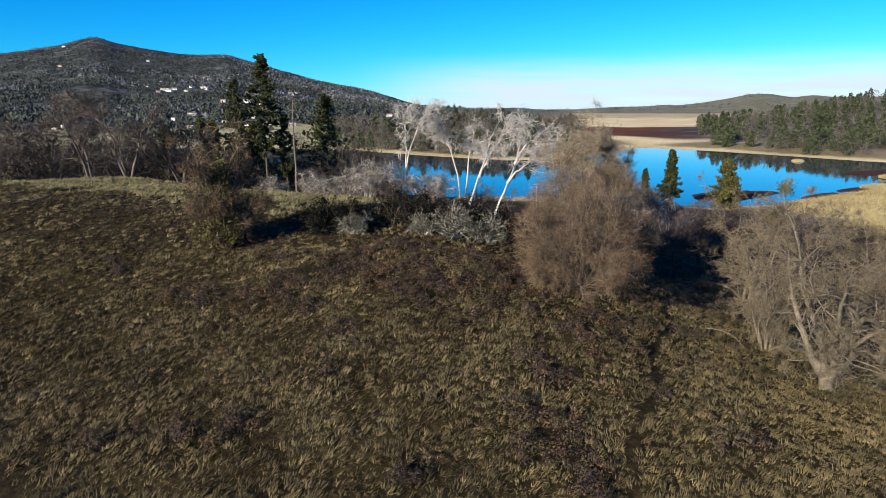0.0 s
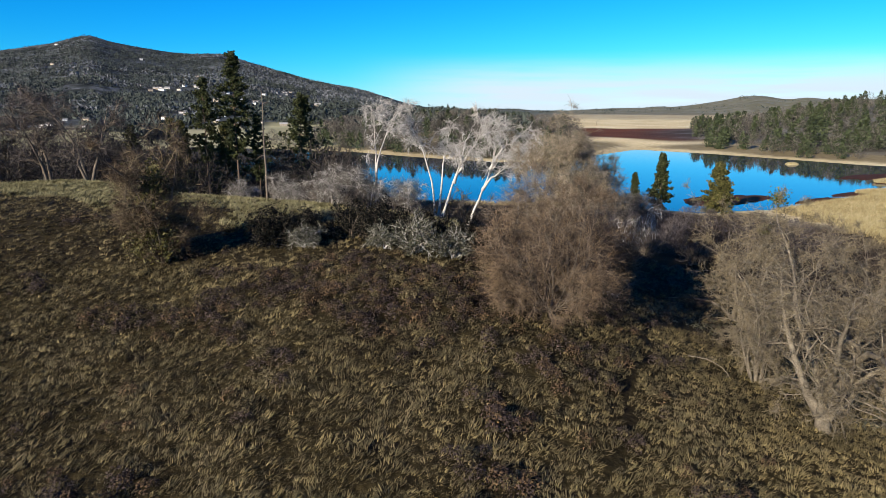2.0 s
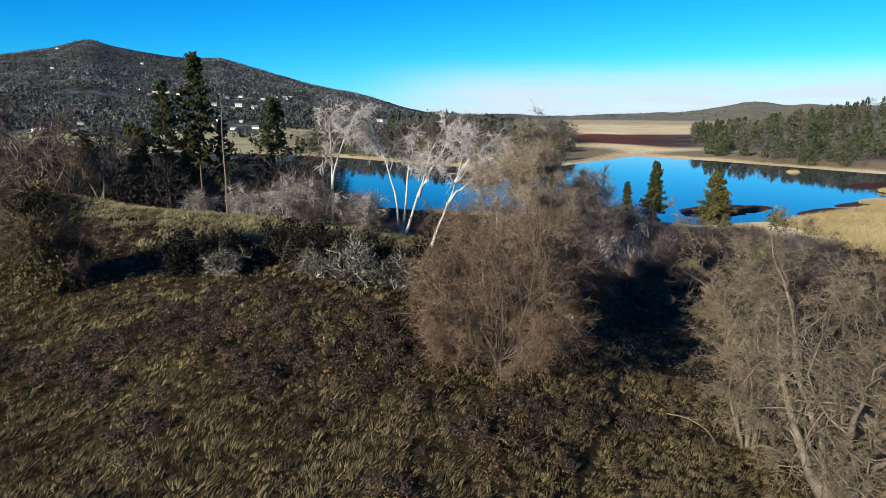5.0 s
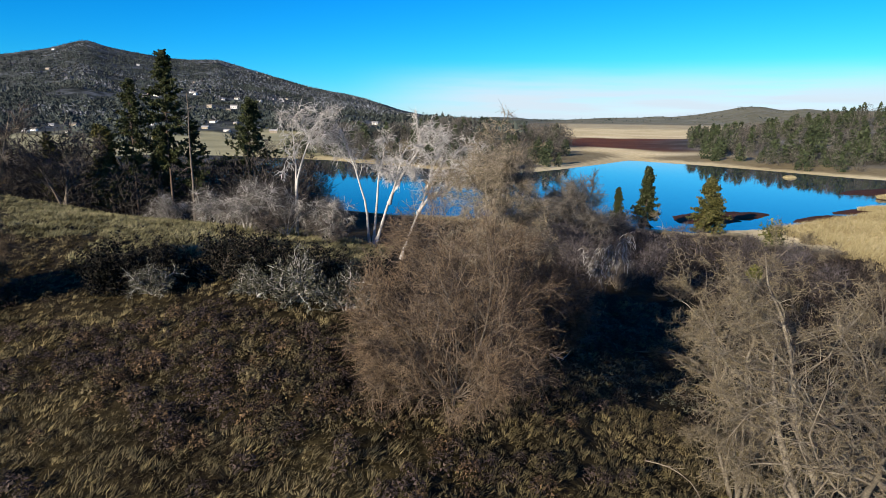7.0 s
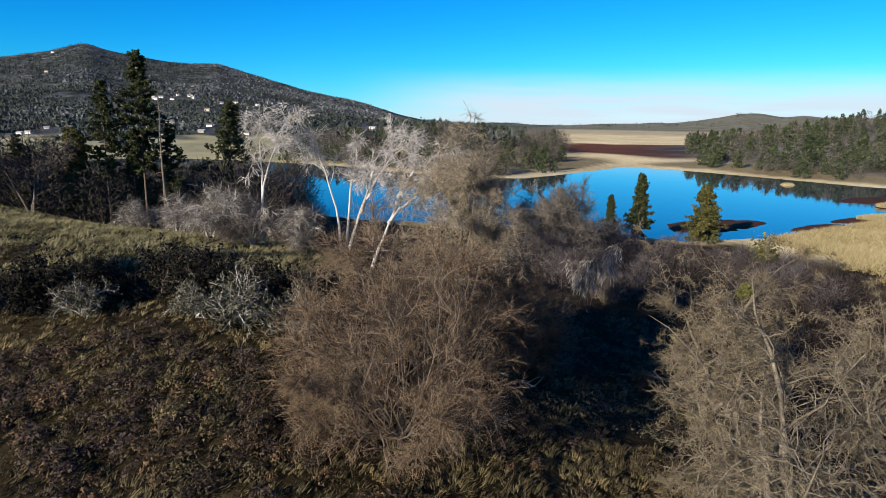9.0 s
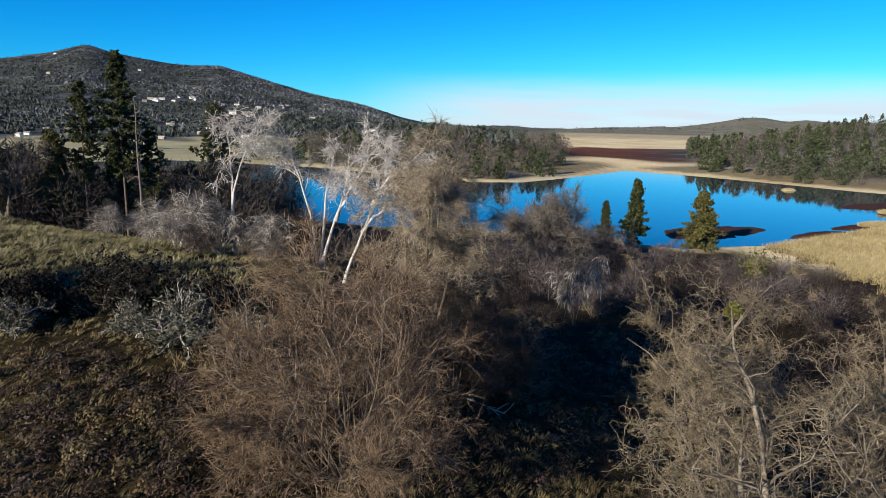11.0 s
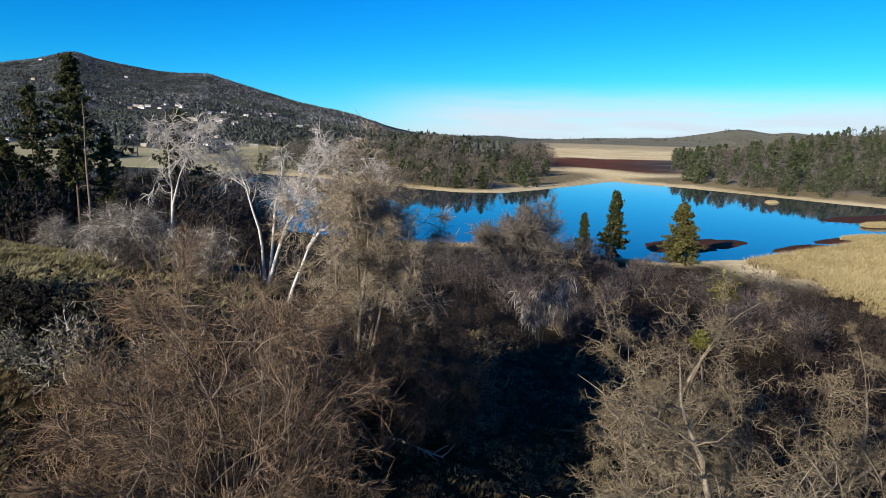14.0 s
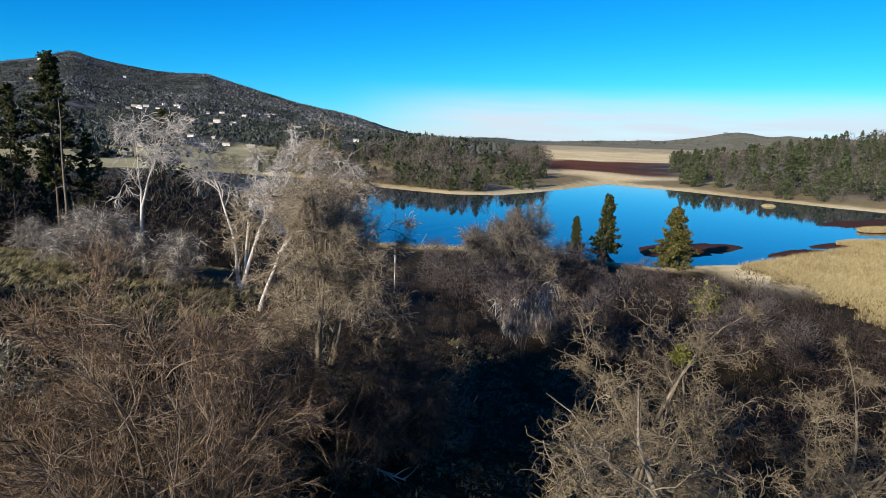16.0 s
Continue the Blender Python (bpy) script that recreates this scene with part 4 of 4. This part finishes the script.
def hillside():
    """Brush and oaks all over the mountain, and on the far hills."""
    rng = np.random.default_rng(75)
    n = 95000
    az = np.radians(rng.uniform(-46, 8, n))
    r = 400 + 2230 * rng.uniform(0, 1, n) ** 1.1
    x, y = r * np.sin(az), r * np.cos(az)
    keep = (lake_distance(x, y) > 15) & (ripple(x, y, 260, 8) + 0.7 * ripple(x, y, 70, 25) > -0.75 - 0.2 * (r < 800))
    keep &= ~((r < 610) & (az < math.radians(-7)) & (ripple(x, y, 120, 23) < 0.75))      # the open field at the foot
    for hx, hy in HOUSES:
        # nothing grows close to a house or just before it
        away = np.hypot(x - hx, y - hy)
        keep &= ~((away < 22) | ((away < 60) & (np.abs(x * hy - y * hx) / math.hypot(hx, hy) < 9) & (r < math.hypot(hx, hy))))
    x, y, r = x[keep], y[keep], r[keep]
    fx, fa = 2350 + 2000 * rng.uniform(0, 1, 7000), np.radians(rng.uniform(2, 44, 7000))
    some = ripple(fx * np.sin(fa), fx * np.cos(fa), 300, 14) > 0.5
    x, y, r = np.concatenate([x, (fx * np.sin(fa))[some]]), np.concatenate([y, (fx * np.cos(fa))[some]]), np.concatenate([r, fx[some]])
    h = rng.uniform(2.5, 8, len(x)) * np.where(r > 2700, 1.5, np.interp(r, [400, 700, 1600, 2450, 2620], [1.2, 0.95, 1.0, 1.0, 0.4]))
    t = 4
    up = rng.uniform(0, 1, (len(x), t, 1))
    c = np.stack([x, y, land(x, y)], 1)[:, None] + np.concatenate([rng.normal(0, 0.3, (len(x), t, 2)), up * 0.75], 2) * h[:, None, None]
    # each tuft stands up, so that the slope reads as crowns and not as bands
    v = (c[:, :, None] + rng.normal(0, 1, (len(x), t, 3, 3)) * (h[:, None, None, None] * np.array([0.2, 0.2, 0.26]))).reshape(-1, 3)
    tagged(new("hillside_brush", mesh("hillside_brush", v, np.arange(len(v)).reshape(-1, 3), BRUSH_HAZY, False)), "dark brush and oaks covering the mountain, tinted bluish for haze", "brush", kind="stuff")


def pale_slopes():
    """Grey leafless oaks in belts between the dark brush."""
    rng = np.random.default_rng(69)
    n = 26000
    az = np.radians(rng.uniform(-46, 2, n))
    r = 700 + 1930 * rng.uniform(0, 1, n) ** 0.8
    x, y = r * np.sin(az), r * np.cos(az)
    keep = ripple(x, y, 330, 18) + 0.6 * ripple(x, y, 90, 19) + 0.8 * (az > math.radians(-19)) * (r > 1500) > 0.55
    x, y = x[keep], y[keep]
    h = rng.uniform(3, 8, len(x)) * np.interp(np.hypot(x, y), [700, 1500, 2450, 2620], [1.0, 1.5, 1.2, 0.5])
    c = np.stack([x, y, land(x, y) + h * 0.45], 1)[:, None] + rng.normal(0, 1, (len(x), 5, 3)) * (h[:, None, None] * 0.3)
    v = (c[:, :, None] + rng.normal(0, 1, (len(x), 5, 3, 3)) * (h * 0.2)[:, None, None, None]).reshape(-1, 3)
    tagged(new("mountain_oaks", mesh("mountain_oaks", v, np.arange(len(v)).reshape(-1, 3), OAK_HAZY, False)), "pale grey leafless oaks in belts over the mountain, tinted bluish for haze", "woods", kind="stuff")


pale_slopes()

hillside()


# ---- grass, weeds and reeds ----
def blades(name, x, y, per, h, lean, width, material, label, seed, z=None):
    """Tufts of narrow bent blades."""
    rng = np.random.default_rng(seed)
    n = len(x) * per
    bx = np.repeat(x, per) + rng.normal(0, 0.10, n) * h * 2
    by = np.repeat(y, per) + rng.normal(0, 0.10, n) * h * 2
    bz = np.repeat(land(x, y) if z is None else z, per) - 0.03
    hh = h * rng.uniform(0.5, 1.3, n)
    a = rng.uniform(0, 2 * math.pi, n)
    ln = rng.uniform(0.2, 1.0, n) * lean * hh
    tip = np.stack([bx + ln * np.cos(a) + 0.1 * hh, by + ln * np.sin(a), bz + hh], 1)
    b = rng.uniform(0, math.pi, n)
    wd = width * rng.uniform(0.6, 1.4, n)
    l = np.stack([bx - wd * np.cos(b), by - wd * np.sin(b), bz], 1)
    r = np.stack([bx + wd * np.cos(b), by + wd * np.sin(b), bz], 1)
    v = np.stack([l, r, tip], 1).reshape(-1, 3)
    return tagged(new(name, mesh(name, v, np.arange(len(v)).reshape(-1, 3), material, False)), label, "grass", kind="stuff")


def swept(name, x, y, per, size, material, label, seed, wide=1.0, rise=0.62):
    """Tufts of matted grass, the blades of each tuft bent over the same way."""
    rng = np.random.default_rng(seed)
    n = len(x)
    big = (size * rng.uniform(0.5, 1.5, n))[:, None, None]
    a = 0.5 + 0.8 * ripple(x, y, 7, 21) + rng.normal(0, 0.8, n)
    lean = np.stack([np.cos(a), np.sin(a), 0 * a], 1)[:, None]
    b, rho = rng.uniform(0, 2 * math.pi, (n, per)), np.sqrt(rng.uniform(0, 1, (n, per)))[:, :, None]
    out = np.stack([np.cos(b), np.sin(b), 0 * b], 2)
    up = np.array([0, 0, 1.0])
    foot = np.stack([x, y, land(x, y) - 0.03], 1)[:, None] + out * rho * big * 0.75 + up * big * 0.3 * (1 - rho ** 2)
    d = unit(lean * rng.uniform(0.35, 1.1, (n, per, 1)) + out * rng.uniform(0, 0.5, (n, per, 1)) + up * rise * rng.uniform(0.5, 1.4, (n, per, 1)))
    side = unit(np.cross(d, up) + rng.normal(0, 0.25, (n, per, 3))) * big * wide * rng.uniform(0.035, 0.075, (n, per, 1))
    tip = foot + d * big * rng.uniform(0.45, 1.1, (n, per, 1))
    v = np.stack([foot - side, foot + side, tip], 2).reshape(-1, 3)
    return tagged(new(name, mesh(name, v, np.arange(len(v)).reshape(-1, 3), material, False)), label, "grass", kind="stuff")


def clumps(name, x, y, per, size, material, label, seed, wide=1.0, leaf=1.0, tall=1.0):
    """Low rounded clumps of small leaves and stalks that cover the ground."""
    rng = np.random.default_rng(seed)
    n = len(x)
    R = (size * rng.uniform(0.55, 1.5, n))[:, None, None]
    a, rho = rng.uniform(0, 2 * math.pi, (n, per)), np.sqrt(rng.uniform(0, 1, (n, per)))[:, :, None]
    out = np.stack([np.cos(a), np.sin(a), 0 * a], 2)
    up = np.array([0, 0, 1.0])
    high = np.sqrt(1.02 - rho ** 2)
    p = np.stack([x, y, land(x, y) - 0.05], 1)[:, None] + (out * rho + up * tall * high * rng.uniform(0.75, 1.1, (n, per, 1))) * R
    # each leaf lies along the clump's round surface
    face = unit(out * rho + up * high + rng.normal(0, 0.32, (n, per, 3)))
    side = unit(np.cross(face, out * 0.9 + rng.normal(0, 0.6, (n, per, 3))))
    d = unit(np.cross(side, face) + face * rng.uniform(-0.1, 0.5, (n, per, 1)))
    ln = R * leaf * rng.uniform(0.3, 0.85, (n, per, 1))
    side = side * ln * wide * rng.uniform(0.06, 0.15, (n, per, 1))
    v = np.stack([p - side, p + side, p + d * ln], 2).reshape(-1, 3)
    return tagged(new(name, mesh(name, v, np.arange(len(v)).reshape(-1, 3), material, False)), label, "grass", kind="stuff")


def tufted(seed, box, gap):
    """Places about a gap apart, none in rows."""
    rng = np.random.default_rng(seed)
    x, y = np.meshgrid(np.arange(box[0], box[1], gap), np.arange(box[2], box[3], gap))
    return x.ravel() + rng.uniform(-0.46, 0.46, x.size) * gap, y.ravel() + rng.uniform(-0.46, 0.46, x.size) * gap


def trail(x, y):
    return (np.abs(x - (11.0 + 0.42 * (y - 30.5) + 0.35 * np.sin(y * 0.7))) < 0.22 + 0.12 * np.sin(y * 1.9)) & (y < 46)


WEED_PATCHES = [(-31.6, 48.4), (-18.5, 39.3), (-14.9, 38.1), (-11.0, 39.1), (-9.3, 36.4), (-7.3, 33.2), (-6.5, 29.5), (-4.4, 39.1), (-1.4, 39.8), (-1.8, 36.5), (3.1, 37.7), (-7.6, 42.8), (3.5, 26.1), (4.0, 23.5), (-10.4, 24.8), (4.7, 21.9), (8.1, 33.5), (13.5, 43.0), (3.9, 29.5), (-24.6, 43.1), (13.7, 25.1), (-1.5, 21.4), (-27.1, 53.4), (-14.4, 48.5)]


def weediness(x, y):
    """Above 0 where dark weeds take over from the grass."""
    w = -1.0 - 0.35 * ripple(x, y, 6, 9) - 0.45 * ripple(x, y, 2.2, 10) + 1.28 * np.exp(-((x - 0) ** 2 / 200 + (y - 42) ** 2 / 45)) + 0.6 * np.exp(-((x + 16) ** 2 / 120 + (y - 24) ** 2 / 120)) + 0.75 * np.exp(-((x - 10) ** 2 / 45 + (y - 31) ** 2 / 60))
    for k, (a, b) in enumerate(WEED_PATCHES):
        w = w + 1.3 * np.exp(-((x - a) ** 2 / (1.6 + k % 3) + (y - b) ** 2 / (1.0 + 0.5 * (k % 4))))
    return w


rng = np.random.default_rng(81)
for box, gap, per, wide, seed in (((-34, 36, 11, 46), 0.30, 24, 1.4, 82), ((-66, 30, 46, 92), 0.48, 24, 1.6, 88)):
    gx, gy = tufted(seed, box, gap)
    keep = (np.abs((gx - 6) / np.maximum(1, gy + 4)) < 0.95) & ~trail(gx, gy) & ~((gy > 76) & (gx > -4)) & ~((gx > 12.5) & (gy > 52))
    gx, gy = gx[keep], gy[keep]
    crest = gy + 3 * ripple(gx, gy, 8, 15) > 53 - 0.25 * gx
    weedy = (weediness(gx, gy) + rng.normal(0, 0.2, len(gx)) > 0) & ~crest
    pick = ~weedy & ~crest
    dry = 0.10 + 0.16 * ease((gy - 33) / 8) + 0.25 * np.exp(-((gx - 8) ** 2 / 200 + (gy - 24) ** 2 / 160)) + 0.6 * np.exp(-((gx + 8) ** 2 / 20 + (gy - 43) ** 2 / 10)) + 0.3 * (ripple(gx, gy, 5, 24) > 0.7) + 0.5 * np.exp(-((gx - 20) ** 2 / 14 + (gy - 28) ** 2 / 8))
    straw = pick & (rng.uniform(0, 1, len(gx)) < dry)
    swept("meadow_grass", gx[pick & ~straw], gy[pick & ~straw], per, 0.235, GRASS, "rough olive and brown meadow grass in matted tufts", seed, wide)
    swept("dry_grass", gx[straw], gy[straw], per, 0.24, STRAW, "straw-coloured tufts of dry grass in the meadow", seed + 2, wide)
    bush = weedy & (rng.uniform(0, 1, len(gx)) < (0.23 if gap < 0.4 else 0.52))
    kind = rng.uniform(0, 1, len(gx))
    for lo, hi, material, label in ((0, 0.5, WEEDS, "low purple-brown weeds in bushy patches"), (0.5, 0.78, WEEDS_RUST, "low rust-brown leafy weeds among the grass"), (0.78, 1, GRASS, "low olive leafy weeds among the grass")):
        some = bush & (kind >= lo) & (kind < hi)
        clumps("dry_weeds", gx[some], gy[some], 110 if gap < 0.4 else 70, 0.36, material, label, seed + 1, 2.2 * wide, 0.42, 1.5)
    under = weedy & (rng.uniform(0, 1, len(gx)) < 0.55)
    swept("meadow_grass", gx[under], gy[under], 16, 0.2, GRASS, "short brown grass between the weeds", seed + 4, 1.6 * wide)
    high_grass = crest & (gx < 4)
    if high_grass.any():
        swept("crest_grass", gx[high_grass], gy[high_grass], 24, 0.36, GRASS_PALE, "paler grass along the knoll's crest", seed + 3, 1.7)
fx, fy = rng.uniform(-30, 45, 9000), rng.uniform(-16, 12.5, 9000)
clumps("meadow_grass", fx, fy, 8, 0.34, GRASS, "rough olive and straw meadow grass in tussocks", 86)
# small leafy weeds in the shaded dip
fx, fy = tufted(89, (12, 34, 34, 72), 0.75)
keep = (rng.uniform(0, 1, len(fx)) < 0.55) & ((fx > 12.5) & (fy > 47) | (fx > 24))
clumps("dip_weeds", fx[keep], fy[keep], 46, 0.45, LEAF_GREY, "low grey-green leafy weeds scattered over the shaded dip", 90, 2.4, 0.6)
keep = (rng.uniform(0, 1, len(fx)) < 0.4) & ((fx > 12.5) & (fy > 50) | (fx > 24))
swept("dip_grass", fx[keep], fy[keep], 30, 0.34, STRAW, "scattered tufts of dry grass in the shaded dip", 95, 1.8)

rx, ry = rng.uniform(48, 190, 60000), rng.uniform(84, 196, 60000)
d = lake_distance(rx, ry)
keep = (d > 0.5) & (rx > 70 + 3 * ripple(rx, ry, 14, 12)) & (d < 60 + 10 * ripple(rx, ry, 20, 11)) & (ry < 200)
sx, sy = rng.uniform(2, 44, 2500), rng.uniform(126, 143, 2500)
sd = lake_distance(sx, sy)
rx, ry = np.concatenate([rx[keep], sx[(sd > 0.3) & (sd < 4)]]), np.concatenate([ry[keep], sy[(sd > 0.3) & (sd < 4)]])
blades("reed_bed", rx, ry, 7, 0.75, 1.1, 0.04, REEDS, "dense golden dry reeds along the lake", 84)
ix, iy = rng.uniform(-1, 1, 1500), rng.uniform(-1, 1, 1500)
ring = ix ** 2 + iy ** 2 < 1
ix, iy = ix[ring], iy[ring]
ix, iy = np.concatenate([113.5 + 8 * ix - 1.2 * iy, 133.5 + 7 * ix - 2.0 * iy]), np.concatenate([161.0 + 3.4 * ix + 2.2 * iy, 184.5 + 4.2 * ix + 2.4 * iy])
blades("reed_islet", ix, iy, 7, 0.7, 1.1, 0.05, REEDS, "pale dry reeds on low islets in the lake", 94, np.full(len(ix), WATER + 0.2))


def mud_bank(x, y, a, b, turn, h, seed, label, material=MUD):
    rng = np.random.default_rng(seed)
    k, rings = 40, 7
    v, t = [(0, 0, h)], np.linspace(0, 2 * math.pi, k, endpoint=False)
    wob = 1 + 0.18 * np.sin(2 * t + seed) + 0.12 * np.sin(3 * t + 2 * seed) + 0.06 * rng.normal(0, 1, k)
    for i in range(1, rings + 1):
        s = i / rings
        for j in range(k):
            v.append((a * s * wob[j] * math.cos(t[j]), b * s * wob[j] * math.sin(t[j]), h * (1 - s ** 3) - 0.25 * (s > 0.99) + rng.normal(0, 0.02)))
    f = [(0, 1 + j, 1 + (j + 1) % k) for j in range(k)]
    q = [(1 + (i - 1) * k + j, 1 + i * k + j, 1 + i * k + (j + 1) % k, 1 + (i - 1) * k + (j + 1) % k) for i in range(1, rings) for j in range(k)]
    me = bpy.data.meshes.new("mud_bank")
    me.from_pydata(v, [], f + q)
    me.polygons.foreach_set("use_smooth", np.full(len(me.polygons), True))
    me.materials.append(material)
    ob = new("mud_bank", me)
    ob.matrix_basis = pose(x, y, WATER, 0, 0, turn)
    tagged(ob, label, "mud bank", "mud banks in the lake", "structure")


mud_bank(68, 147, 13, 7.5, 25, 0.35, 1, "dark red-brown mud bank in the lake")
mud_bank(90, 147, 9, 2.6, 32, 0.25, 2, "narrow brown mud bank beside the reeds")
mud_bank(110, 159.5, 13, 4.2, 30, 0.25, 3, "narrow brown mud bank beside the reeds")
mud_bank(133.5, 184.5, 9, 4.0, 30, 0.25, 6, "low brown mud bank under pale reeds")
mud_bank(139, 200, 22, 5, 35, 0.18, 4, "wide flat brown mud bank in shallow water")
mud_bank(136, 243, 3.2, 2.0, 20, 0.9, 5, "small straw-coloured islet in the lake", REEDS)


# ---- posts, logs and houses ----
def bevelled(size, at_, bevel=0.02):
    bm = bmesh.new()
    bmesh.ops.create_cube(bm, size=1, matrix=Matrix.LocRotScale(at_, None, size))
    bmesh.ops.bevel(bm, geom=bm.edges[:], offset=bevel, segments=1, affect="EDGES")
    me = bpy.data.meshes.new("piece")
    bm.to_mesh(me)
    bm.free()
    return me


def piece(name, size, where, material, parent, label="", bevel=0.02):
    me = bevelled(size, where, bevel)
    me.materials.append(material)
    return part(name, me, parent, label)


post = thing("nest_post", at(13.2, 90), "pale wooden post with a short crossbar above the shore", "post")
piece("pole", (0.13, 0.13, 5.8), (0, 0, 2.6), BARK_PALE, post)
piece("crossbar", (1.0, 0.11, 0.12), (0, 0, 5.45), BARK_PALE, post)

def fallen_branch(x, y, turn, length, r, bark, seed, label):
    rng = np.random.default_rng(seed)
    log = thing("fallen_branch", at(x, y), label, "log", "fallen branches", turn)
    q = lines(rng, np.array([[0.0, 0, 0.22]]), np.array([[1.0, 0, 0.03]]), np.array([length]), 8, 0.1, -0.012)
    part("stem", mesh("stem", *tubes(q, taper([r], [r * 0.4], 9), 7), bark), log)
    s, wy, _, _ = spawn(rng, q, 9, 0.2, 0.95, 0.8)
    for k in range(len(s)):
        p = lines(rng, s[k:k + 1], wy[k:k + 1], np.array([length * rng.uniform(0.15, 0.4)]), 4, 0.18, 0)
        part("side_branch", mesh("side_branch", *tubes(p, taper([r * 0.4], [r * 0.15], 5), 5), bark), log)


fallen_branch(13.4, 49.4, -25, 2.6, 0.07, BARK_PALE, 91, "pale fallen branch lying in the shaded grass")
fallen_branch(17.6, 39.6, -28, 4.2, 0.035, BARK_OAK, 92, "bleached fallen branch beside the oak")
fallen_branch(21.8, 36.6, -20, 2.0, 0.035, BARK_OAK, 93, "short white fallen branch under the oak")


def house(x, y, turn, w, d, h, wall, roof, label):
    root = thing("house", at(x, y, 0.4), label, "house", "houses on the mountain", turn)
    piece("wall", (w, d, h + 0.4), (0, 0, h / 2), wall, root, bevel=0.05)
    bm = bmesh.new()
    o, rh = 0.5, w * 0.22
    c = [bm.verts.new(p) for p in ((-w / 2 - o, -d / 2 - o, h), (w / 2 + o, -d / 2 - o, h), (w / 2 + o, d / 2 + o, h), (-w / 2 - o, d / 2 + o, h), (-w / 2 - o, 0, h + rh), (w / 2 + o, 0, h + rh))]
    for f in ((0, 1, 5, 4), (2, 3, 4, 5), (0, 4, 3), (1, 2, 5), (3, 2, 1, 0)):
        bm.faces.new([c[i] for i in f])
    me = bpy.data.meshes.new("roof")
    bm.to_mesh(me)
    bm.free()
    me.materials.append(roof)
    part("roof", me, root)
    for i in (-1, 0, 1):
        piece("window", (w * 0.13, 0.12, h * 0.35), (i * w * 0.3, -d / 2 - 0.03, h * 0.55), ROOFING, root)


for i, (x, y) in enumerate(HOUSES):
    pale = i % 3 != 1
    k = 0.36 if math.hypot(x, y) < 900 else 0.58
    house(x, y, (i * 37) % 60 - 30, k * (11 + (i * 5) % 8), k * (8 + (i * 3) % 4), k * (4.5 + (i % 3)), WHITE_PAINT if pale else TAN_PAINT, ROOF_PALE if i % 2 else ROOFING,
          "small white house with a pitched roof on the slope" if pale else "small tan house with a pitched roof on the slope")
